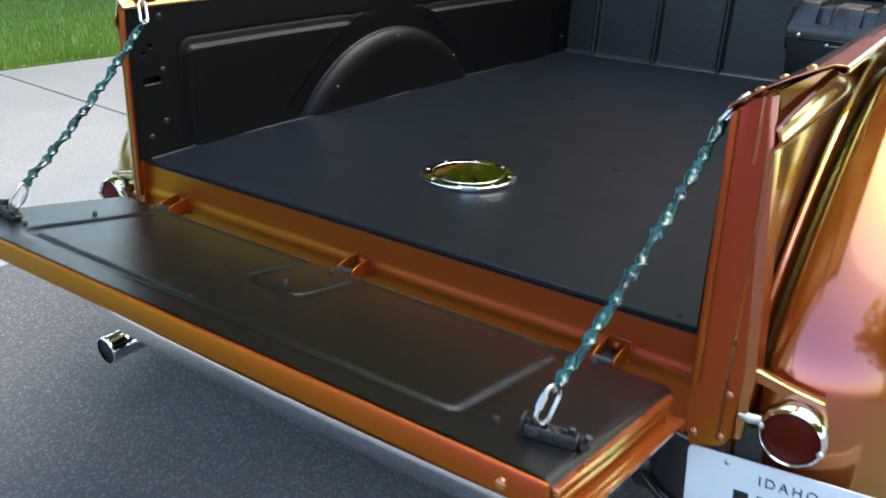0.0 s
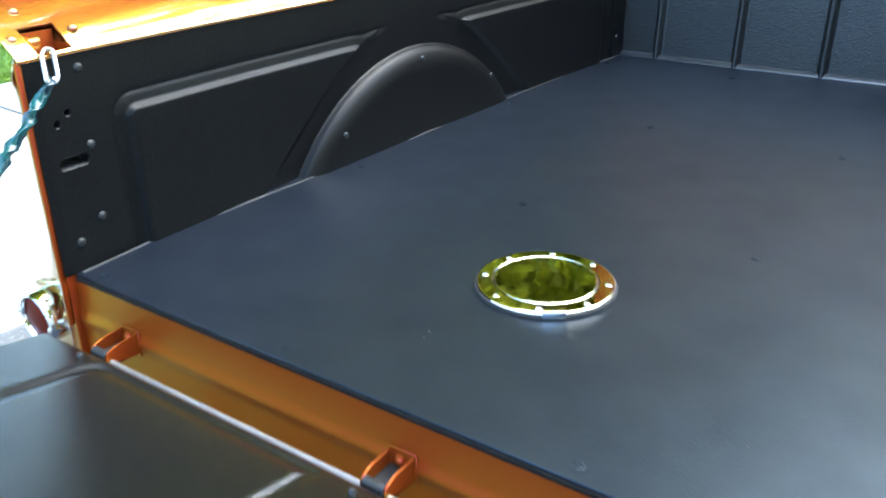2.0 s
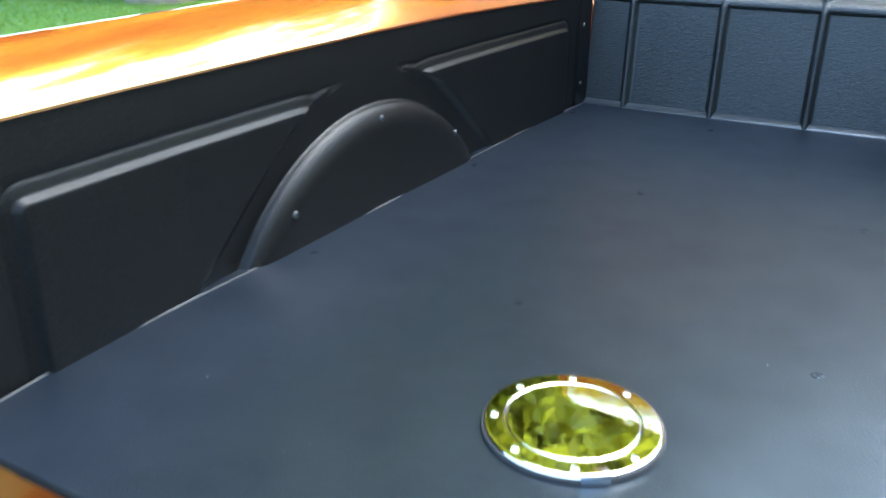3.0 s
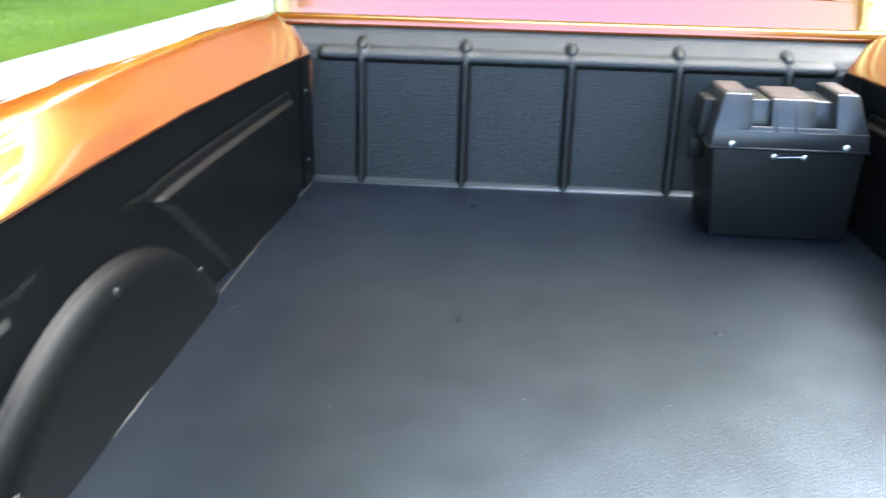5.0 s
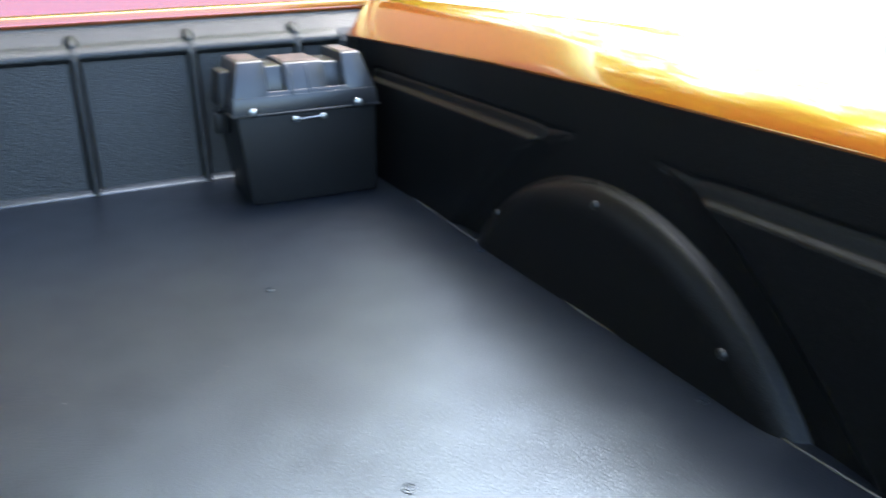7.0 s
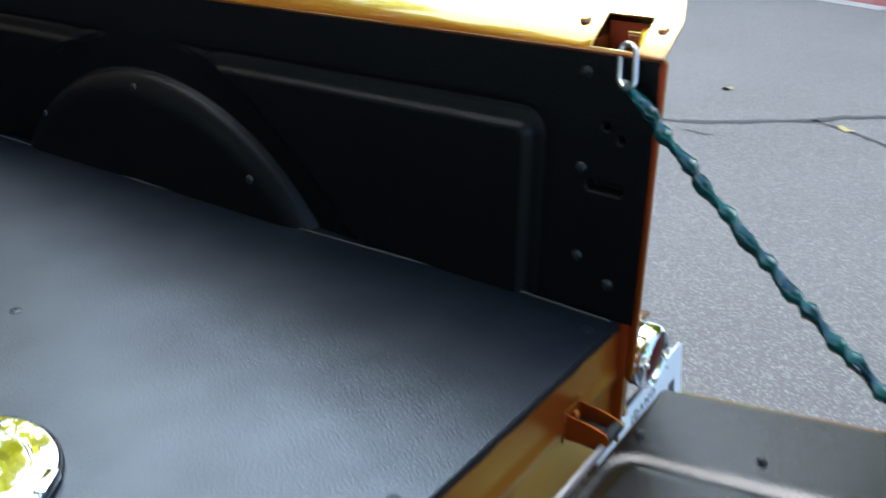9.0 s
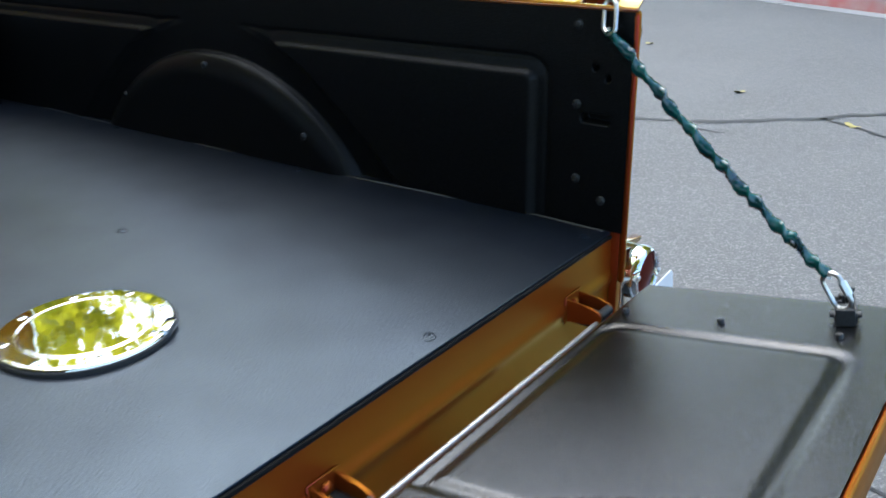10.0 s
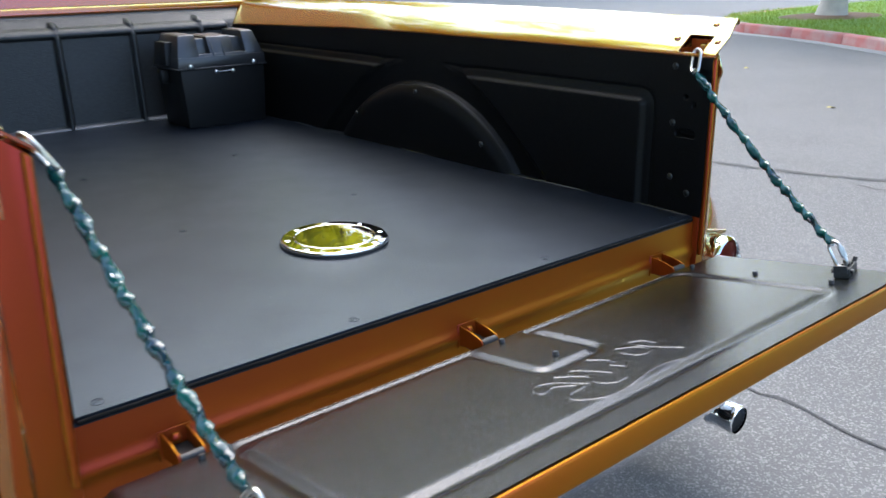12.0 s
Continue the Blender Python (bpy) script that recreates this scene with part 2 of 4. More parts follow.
def tube(path, radius, seg=10, closed=False, bm=None, squash=None, taper=None):
    """A tube along points. squash(i): (a, b, turn) of the section; taper(i): factor."""
    bm = bm or bmesh.new()
    pts = [Vector(p) for p in path]
    n = len(pts)
    rings = []
    up = None
    for i, p in enumerate(pts):
        d = (pts[(i + 1) % n] - pts[i - 1]) if closed else (pts[min(i + 1, n - 1)] - pts[max(i - 1, 0)])
        d.normalize()
        if up is None:
            up = d.orthogonal().normalized()
        up = (up - d * up.dot(d)).normalized()
        side = d.cross(up)
        a, b, turn = squash(i) if squash else (1, 1, 0)
        k = radius * (taper(i) if taper else 1.0)
        ring = []
        for s in range(seg):
            w = 2 * math.pi * s / seg
            u, v = a * math.cos(w) * k, b * math.sin(w) * k
            u, v = u * math.cos(turn) - v * math.sin(turn), u * math.sin(turn) + v * math.cos(turn)
            ring.append(bm.verts.new(p + up * u + side * v))
        rings.append(ring)
    for i in range(n if closed else n - 1):
        a, b = rings[i], rings[(i + 1) % n]
        for s in range(seg):
            bm.faces.new((a[s], a[(s + 1) % seg], b[(s + 1) % seg], b[s]))
    if not closed:
        bm.faces.new(rings[0][::-1])
        bm.faces.new(rings[-1])
    return bm


def arc(cx, cz, r, a0, a1, n):
    return [(cx + r * math.cos(radians(a0 + (a1 - a0) * i / n)), cz + r * math.sin(radians(a0 + (a1 - a0) * i / n))) for i in range(n + 1)]


def grid_mesh(name, xyz, mat, parent, label="", skip=None, thick=0.0):
    """A surface from an (n, m, 3) array, with optional thickness behind it."""
    n, m, _ = xyz.shape
    me = bpy.data.meshes.new(name)
    idx = np.arange(n * m).reshape(n, m)
    quads = np.stack([idx[:-1, :-1], idx[1:, :-1], idx[1:, 1:], idx[:-1, 1:]], -1)
    keep = np.ones(quads.shape[:2], bool) if skip is None else ~skip
    faces = quads[keep].tolist()
    me.from_pydata(xyz.reshape(-1, 3).tolist(), [], faces)
    me.polygons.foreach_set("use_smooth", [True] * len(me.polygons))
    me.materials.append(mat)
    me.update()
    ob = new(name, me)
    ob.parent = parent
    if thick:
        s = ob.modifiers.new("thickness", 'SOLIDIFY')
        s.thickness, s.offset = thick, -1.0
    if label:
        tagged(ob, label)
    return ob


def step(d, w):
    """1 inside (d < 0), 0 outside, eased over the width w."""
    t = np.clip(0.5 - d / w, 0, 1)
    return t * t * (3 - 2 * t)


def rbox(x, y, x0, x1, y0, y1, r):
    """Signed distance to a rounded rectangle."""
    qx = np.abs(x - (x0 + x1) / 2) - (x1 - x0) / 2 + r
    qy = np.abs(y - (y0 + y1) / 2) - (y1 - y0) / 2 + r
    return np.hypot(np.maximum(qx, 0), np.maximum(qy, 0)) + np.minimum(np.maximum(qx, qy), 0) - r


def dome(r, h, seg=12):
    return lathe([(r, 0), (r, h * 0.35), (r * 0.75, h * 0.8), (r * 0.35, h), (0, h)], seg)


# ---------------------------------------------------------------- the plan of the truck's bed (floor top at z = 0, rear edge at y = 0)
GROUND = -0.662
FRONT = 1.905


WALL_Y = (-0.1, 0.0, 0.13, 0.4, 0.9, 1.25, 1.5, 1.7, 1.905)
WALL_X = (0.618, 0.618, 0.627, 0.631, 0.630, 0.625, 0.618, 0.611, 0.600)


def wall_x(y):
    return float(np.interp(y, WALL_Y, WALL_X))


def mid_x(y):
    """The bed's middle line bows a little to the left."""
    return np.interp(y, (0.0, 0.4, 1.3, 1.905), (0.0, -0.008, -0.010, -0.002))


def wall_top(y):
    return float(np.interp(y, (0.0, 1.1, 1.905), (0.320, 0.321, 0.300)))


truck = thing("pickup_truck", "copper and gold stepside pickup with lowered tailgate on asphalt", "truck")

# ---------------------------------------------------------------- bed floor
bm = bmesh.new()
ys = np.linspace(0.0, FRONT, 12)
outline = [(mid_x(y) + wall_x(y), y) for y in ys] + [(mid_x(y) - wall_x(y), y) for y in ys[::-1]]
prism(outline, "z", -0.014, 0.0, 0.0008, 1, bm)
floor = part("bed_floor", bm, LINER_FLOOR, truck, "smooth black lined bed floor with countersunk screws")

bm = bmesh.new()
tube([(-0.612, -0.003, -0.006)] + [(-0.6 + 0.02 * i, -0.0012 + 0.0010 * math.sin(i * 1.7) * math.sin(i * 0.37), -0.006) for i in range(61)] + [(0.612, -0.003, -0.006)], 0.003, 8, bm=bm)
part("floor_edge", bm, EDGE_SEAL, truck, "ragged black sealant edge of the bed floor")

bm = lathe([(0.0105, 0.0), (0.0105, 0.0012), (0.0085, 0.0016), (0.008, 0.0004), (0.0062, 0.0004), (0.0058, 0.002), (0.002, 0.0022), (0.0018, 0.0006), (0, 0.0006)], 16)
screw0 = part("screw", bm, LINER_FLOOR, floor)
first = True
for sx in (0.205, 0.58):
    for y in (0.023, 0.617, 1.19, 1.76):
        for s in (-1, 1):
            if y > 1.5 and s > 0:
                continue
            m = Matrix.Translation((s * sx, y, 0.0002)) @ Matrix.Diagonal((0.8, 0.8, 0.7, 1))
            if first:
                screw0.matrix_basis, first = m, False
            else:
                again(screw0, m)

# ---------------------------------------------------------------- bed sides
ARCH_Y, ARCH_Z, ARCH_R = 0.875, -0.277, 0.468


def side_relief(Y, Z):
    """How far the pressed side stands proud towards the load, in metres."""
    r = np.hypot(Y - ARCH_Y, Z - ARCH_Z)
    h = 0.030 * np.sqrt(np.clip(1 - np.clip((r - (ARCH_R - 0.050)) / 0.050, 0, 1) ** 2.2, 0, 1))
    # raised fields before and behind the arch, cut on a slant beside it
    m = np.abs(Y - ARCH_Y)
    slant = 2.311 - np.hypot(m + 1.132, Z + 1.69)
    flat = np.where(Y < ARCH_Y, rbox(Y, Z, 0.131, 1.2, -0.2, 0.231, 0.022), rbox(Y, Z, 0.6, 1.762, -0.2, 0.231, 0.022))
    d = np.maximum(flat, slant) + 0.012 * np.exp(-np.hypot(m - 0.165, Z - 0.226) / 0.014)
    end = np.clip((slant - flat) / 0.02, 0, 1)
    d = d * (1 - 0.5 * end)        # the slanted ends rise more softly
    h += 0.0085 * step(d + 0.0085, 0.011) + 0.0045 * np.clip((0.013 - d) / 0.022, 0, 1)
    # a shallow crease round the raised fields
    h -= 0.0018 * (1 - end) * np.exp(-((d - 0.014) / 0.0036) ** 2)
    # slot and small holes by the rear corner
    for (y0, y1, z0, z1, rr) in ((0.012, 0.060, 0.158, 0.172, 0.006), (0.035, 0.043, 0.234, 0.242, 0.003), (0.015, 0.023, 0.221, 0.229, 0.003)):
        h -= 0.022 * step(rbox(Y, Z, y0, y1, z0, z1, rr), 0.0016)
    # doubled strip at the front corner
    h += 0.004 * step(1.83 - Y, 0.006)
    return h


YS = np.concatenate([np.arange(-0.0170, 0.08, 0.0014), np.arange(0.08, FRONT, 0.0034), [FRONT]])
ZT = np.linspace(0, 1, 170)

rivet_mesh = None


def rivet(m, parent, mat=None):
    """Domed rivet head, one mesh shared by all."""
    global rivet_mesh
    if rivet_mesh is None:
        o = part("rivet", dome(0.0072, 0.005), LINER_HEAD_LIT, parent)
        rivet_mesh = o.data
        o.matrix_basis = m
    else:
        o = new("rivet", rivet_mesh)
        o.parent, o.matrix_basis = parent, m
    if mat is not None:
        o.data = o.data.copy()
        o.data.materials[0] = mat
    return o


def rail_section(y):
    """Top rail: from the inner edge, a lip down, then up and out, and a rolled outer edge."""
    k = wall_x(max(y, 0.3)) - 0.630
    zi, zo = wall_top(y) + 0.003, float(np.interp(y, (0.0, 0.5, 1.1, 1.7, 2.0), (0.384, 0.391, 0.390, 0.382, 0.376)))
    xi, xo = wall_x(y) - 0.002, 0.722 + k * 0.6
    pts = [(xi - 0.002, zi - 0.005), (xi - 0.003, zi - 0.001), (xi, zi + 0.003)]
    for f in (0.2, 0.4, 0.6, 0.8, 1.0):
        pts.append((xi + (xo - xi) * f, zi + 0.003 + (zo - zi) * f + 0.006 * math.sin(math.pi * f)))
    pts += [(xo + 0.007 * math.cos(radians(a)) + 0.010, zo - 0.004 + 0.007 * math.sin(radians(a))) for a in range(60, -151, -30)]
    return pts


def rail_slant(y, i):
    """Both ends of the rail are cut aslant across its section."""
    if y < 0.0:
        return 0.03 * min(max(i - 4, 0) / 4, 1)
    return -0.110 * (1 - min(max(i - 2, 0) / 5, 1)) if y > 2.0 else 0.0


for s in (-1, 1):
    Y, T = np.meshgrid(YS, ZT, indexing="ij")
    top = np.interp(Y, (0.0, 1.1, 1.905), (0.320, 0.321, 0.300))
    Z = T * top
    X = np.interp(Y, WALL_Y, WALL_X) - side_relief(Y, Z)
    side = grid_mesh("bed_side", np.stack([mid_x(Y) + s * X, Y, Z], -1), LINER_SHADED, truck, "black lined pressed steel bed side with raised fields and wheel arch")
    sy = np.linspace(0.01, 1.89, 160)
    sr = side_relief(sy, np.full_like(sy, 0.002))
    sr = np.convolve(np.pad(sr, 30, mode="edge"), np.ones(61) / 61, mode="valid")
    bm = tube([(mid_x(y) + s * (wall_x(y) - r - 0.001), y, 0.0004) for y, r in zip(sy, sr)], 0.0018, 6)
    part("seam_bead", bm, SEALER, side, "thin grey sealant bead along the floor")
    # rivets on the arch and along the corner
    for y, z in ((0.610, 0.062), (0.875, 0.167), (1.157, 0.076), (0.069, 0.297), (0.067, 0.184), (0.064, 0.072), (0.02, 0.045), (1.86, 0.06), (1.86, 0.22)):
        d = float(side_relief(np.array([y]), np.array([z]))[0]) - 0.001
        rivet(Matrix.Translation((mid_x(y) + s * (wall_x(y) - d), y, z)) @ pose(0, 0, 0, 0, -s * 90, 0), side)
    # painted outer skin with a pressed bead
    bm = bmesh.new()
    prof = [(0.0, -0.16), (0.0, 0.1), (0.0, 0.262), (0.003, 0.272), (0.009, 0.279), (0.010, 0.286), (0.006, 0.294), (0.003, 0.300), (0.012, 0.316), (0.026, 0.338), (0.042, 0.360), (0.056, 0.376)]
    rows = []
    for y in np.linspace(0.000, 2.03, 14):
        xo = wall_x(max(y, 0.3)) + 0.042
        rows.append([bm.verts.new((mid_x(y) + s * (xo + dx), y + (1.25 * max(0.0, dx - 0.003) if y < 0.05 and z > 0.3 else 0.0), z - 0.004 * y * (z > 0))) for dx, z in prof])
    for a, b in zip(rows, rows[1:]):
        for i in range(len(prof) - 1):
            bm.faces.new((a[i], a[i + 1], b[i + 1], b[i]))
    o = part("outer_skin", bm, PAINT, side, "painted outer skin with a pressed bead")
    mod = o.modifiers.new("thickness", 'SOLIDIFY')
    mod.thickness = 0.004
    # top rail, with an open stake pocket at the rear
    ry = [-0.022, -0.010, 0.010, 0.066, 0.078, 0.1, 0.3, 0.6, 0.9, 1.2, 1.5, 1.8, 2.005]
    sect = [rail_section(y) for y in ry]
    bm = bmesh.new()
    rows = [[bm.verts.new((mid_x(y) + s * x, y + rail_slant(y, i), z)) for i, (x, z) in enumerate(sec)] for y, sec in zip(ry, sect)]
    for j, (a, b) in enumerate(zip(rows, rows[1:])):
        for i in range(len(a) - 1):
            if j == 2 and i in (2, 3):
                continue
            bm.faces.new((a[i], a[i + 1], b[i + 1], b[i]))
    o = part("top_rail", bm, PAINT, side, "flared painted top rail with rolled edge")
    mod = o.modifiers.new("thickness", 'SOLIDIFY')
    mod.thickness, mod.offset = 0.003, -1
    mod = o.modifiers.new("edge", 'BEVEL')
    mod.width, mod.segments, mod.limit_method = 0.0015, 2, 'ANGLE'
    bm = prism([(s * 0.630, 0.006), (s * 0.664, 0.006), (s * 0.664, 0.064), (s * 0.630, 0.064)], "z", 0.25, 0.258)
    prism([(s * 0.630, 0.004), (s * 0.664, 0.004), (s * 0.664, 0.0065), (s * 0.630, 0.0065)], "z", 0.258, 0.332, bm=bm)
    prism([(s * 0.630, 0.0635), (s * 0.664, 0.0635), (s * 0.664, 0.066), (s * 0.630, 0.066)], "z", 0.258, 0.332, bm=bm)
    prism([(s * 0.662, 0.006), (s * 0.665, 0.006), (s * 0.665, 0.064), (s * 0.662, 0.064)], "z", 0.258, 0.348, bm=bm)
    part("stake_pocket", bm, JAMB, side, "open copper-painted stake pocket")
    bm = prism([(s * 0.630, 0.290), (s * 0.630, 0.320), (s * 0.668, 0.343), (s * 0.668, 0.290)], "y", 0.0685, 0.072)
    part("rail_end_cap", bm, PAINT, side, "painted closing plate under the rail end")
    bm = prism([(s * x, z) for x, z in ((0.650, 0.250), (0.650, 0.338), (0.672, 0.350), (0.698, 0.368), (0.722, 0.378), (0.726, 0.374), (0.712, 0.356), (0.696, 0.334), (0.682, 0.312), (0.673, 0.298), (0.671, 0.250))], "y", -0.016, -0.012, 0.0015, 2)
    for v in bm.verts:
        v.co.y += 0.0095 + max(0.0, abs(v.co.x) - 0.651) * 1.1
    part("quarter_end", bm, PAINT, side, "painted end plate between the corner post and the rail")
    for x, y in ((0.648, 0.088), (0.692, 0.030), (0.645, -0.006)):
        f = (x - 0.620) / 0.10
        rivet(Matrix.Translation((s * x, y, 0.326 + 0.060 * f + 0.006 * math.sin(math.pi * f))) @ pose(0, 0, 0, 0, -s * 30, 0), side, PAINT)

# ---------------------------------------------------------------- rear corner posts
for s in (-1, 1):
    poly = [(0.6215, 0.320), (0.640, 0.333), (0.658, 0.346), (0.662, 0.289), (0.665, 0.21), (0.680, 0.045), (0.688, -0.064), (0.686, -0.160), (0.677, -0.178), (0.634, -0.186), (0.6215, -0.15)]
    bm = prism([(s * x, z) for x, z in poly], "y", -0.014, 0.012, 0.003, 2)
    post = part("corner_post", bm, JAMB, truck, "copper-painted rear corner post")
    bm = prism([(s * 0.6175, 0.316), (s * 0.627, 0.322), (s * 0.634, -0.078), (s * 0.623, -0.082)], "y", -0.024, -0.0135, 0.004, 3)
    part("post_lip", bm, JAMB, post, "narrow raised inner lip")
    bm = prism([(s * 0.656, 0.338), (s * 0.666, 0.343), (s * 0.678, 0.21), (s * 0.694, 0.045), (s * 0.702, -0.064), (s * 0.700, -0.16), (s * 0.687, -0.165), (s * 0.686, -0.064), (s * 0.680, 0.045), (s * 0.664, 0.21)], "y", -0.012, 0.03, 0.003, 2)
    part("post_flange", bm, PAINT, post, "folded outer flange")
    # the face is folded forward towards the fender
    for ob in (post,) + tuple(post.children):
        for v in ob.data.vertices:
            v.co.y += max(0.0, abs(v.co.x) - 0.622) * 0.34
    for x, z in ((0.674, -0.090), (0.636, -0.160), (0.672, -0.162)):
        o = part("bolt", dome(0.0075, 0.005), PAINT, post)
        o.matrix_basis = Matrix.Translation((s * x, -0.014 + (x - 0.622) * 0.34, z)) @ pose(0, 0, 0, 90, 0, -19 * s)

# ---------------------------------------------------------------- rear sill
sill = [(0.0, -0.012), (-0.0003, -0.036)] + [(-0.0006 - 0.0042 * math.exp(-((z + 0.075) / 0.011) ** 2), z) for z in np.linspace(-0.050, -0.100, 19)] + [(-0.001, -0.175), (0.06, -0.175), (0.06, -0.0145), (0.002, -0.0142)]
bm = prism(sill, "x", -0.622, 0.622)
rear_sill = part("rear_sill", bm, JAMB, truck, "copper and gold painted rear sill with a pressed bead")

# hinges on the sill and the rod through them
HZ = -0.009
for x in (-0.501, -0.002, 0.501):
    bm = bmesh.new()
    ear = [(-0.002, -0.047), (-0.030, -0.050)] + arc(-0.047, -0.064, 0.0105, 75, 250, 8) + [(-0.030, -0.078), (-0.002, -0.082)]
    for x0 in (-0.018, 0.0155):
        prism(ear, "x", x + x0, x + x0 + 0.003, 0.0006, 1, bm=bm)
    prism([(-0.002, -0.044), (-0.004, -0.044), (-0.005, -0.085), (-0.002, -0.085)], "x", x - 0.022, x + 0.022, 0.0006, 1, bm=bm)
    bmesh.ops.translate(bm, verts=bm.verts[:], vec=(0, 0, HZ))
    h = part("hinge", bm, JAMB, truck, "copper-painted tailgate hinge bracket")
    bm = lathe([(0.0062, -0.0155), (0.0074, -0.0150), (0.0074, 0.0150), (0.0062, 0.0155)], 18)
    o = part("barrel", bm, BLACK_METAL, h, "black hinge barrel")
    o.matrix_basis = Matrix.Translation((x, -0.052, -0.063 + HZ)) @ pose(0, 0, 0, 0, 90, 0)
    # black block added for the deep shade between the ears
    part("pad", box(x - 0.0155, x + 0.0155, -0.048, -0.0045, -0.082 + HZ, -0.068 + HZ, 0.001, 1), BLACK_METAL, h, "black filler standing in for the shade inside the hinge")
    o = part("bolt", dome(0.008, 0.007, 6), JAMB, h)
    o.matrix_basis = Matrix.Translation((x, -0.005, -0.058 + HZ)) @ pose(0, 0, 0, 90, 0, 0)
bm = tube([(x, -0.051, -0.0725 + HZ) for x in np.linspace(-0.501, 0.501, 9)], 0.0046, 12)
part("hinge_rod", bm, ROD, truck, "long bare aluminium hinge rod")

# ---------------------------------------------------------------- tailgate: own axes, u outward from the hinge edge, w up
GATE_M = Matrix.Translation((0, -0.062, -0.064)) @ Matrix.Rotation(-math.atan(0.165), 4, 'X')
GATE_L = 0.371


def notch(x, u):
    """Signed distance to the gate's bead outline: a wide field with a tab cut in from the hinge side."""
    field = rbox(x, u, -0.464, 0.456, 0.020, 0.315, 0.026)
    tab = rbox(x, u, -0.069, 0.057, -0.1, 0.172, 0.026)
    return np.maximum(field, -tab)


ORNAMENT = (
    ((0.075, 0.298), (0.035, 0.285), (-0.005, 0.293), (-0.077, 0.306), (-0.118, 0.280), (-0.116, 0.256), (-0.075, 0.253)),
    ((-0.080, 0.241), (-0.104, 0.216), (-0.128, 0.232), (-0.126, 0.200), (-0.092, 0.202), (-0.066, 0.251)),
    ((-0.074, 0.198), (-0.056, 0.218), (-0.045, 0.237), (-0.060, 0.256), (-0.045, 0.280), (-0.020, 0.278)),
    ((-0.056, 0.207), (-0.044, 0.195), (-0.026, 0.228), (-0.019, 0.250)),
    ((0.001, 0.190), (0.023, 0.223), (0.000, 0.228), (0.011, 0.248)),
    ((0.058, 0.195), (0.085, 0.216), (0.083, 0.245), (0.052, 0.241), (0.050, 0.214)),
    ((0.091, 0.194), (0.109, 0.204), (0.110, 0.226)),
    ((0.087, 0.212), (0.097, 0.244), (0.112, 0.272)),
)


def gate_relief(X, U):
    d = notch(X, U)
    h = -0.0044 * np.exp(-(np.abs(d) / 0.0098) ** 2.4)
    # flowing pressed ornament: thin raised outlines of a long leaf over short curling strokes
    near = (np.abs(X) < 0.15) & (U > 0.18) & (U < 0.318)
    px, pu = X[near], U[near]
    add = np.zeros_like(px)
    for stroke in ORNAMENT:
        q = np.array(stroke)
        for _ in range(4):
            q = np.vstack([q[:1], np.stack([q[:-1] * 0.75 + q[1:] * 0.25, q[:-1] * 0.25 + q[1:] * 0.75], 1).reshape(-1, 2), q[-1:]])
        e = np.min(np.hypot(px[:, None] - q[None, :, 0], pu[:, None] - q[None, :, 1]), 1)
        add = np.maximum(add, 0.0010 * np.exp(-(e / 0.0015) ** 2))
    h[near] += add
    # edges rolled down
    e = rbox(X, U, -0.615, 0.615, 0.0, GATE_L + 0.03, 0.012)
    h -= 0.010 * np.clip(1 + e / 0.012, 0, 1) ** 2
    return h


gate_shell = prism([(0.0, -0.030), (0.0, -0.011), (-GATE_L + 0.006, -0.011), (-GATE_L - 0.0008, -0.0006), (-GATE_L - 0.006, -0.0026), (-GATE_L - 0.006, -0.036), (-GATE_L + 0.01, -0.040)], "x", -0.613, 0.613, 0.0025, 2)
gate = part("tailgate", gate_shell, JAMB, truck, "lowered tailgate, copper edge and black lined inner face")
gate.matrix_basis = GATE_M
xs = np.concatenate([np.arange(-0.615, -0.15, 0.005), np.arange(-0.15, 0.17, 0.0011), np.arange(0.17, 0.6155, 0.005)])
us = np.concatenate([np.arange(0.0, 0.175, 0.0030), np.arange(0.175, 0.318, 0.0011), np.arange(0.318, GATE_L + 0.001, 0.0030)])
XX, UU = np.meshgrid(xs, us, indexing="ij")
grid_mesh("inner_panel", np.stack([XX, -UU, gate_relief(XX, UU)], -1), LINER_GATE, gate, "black lined panel with grooved outline and pressed ornament")
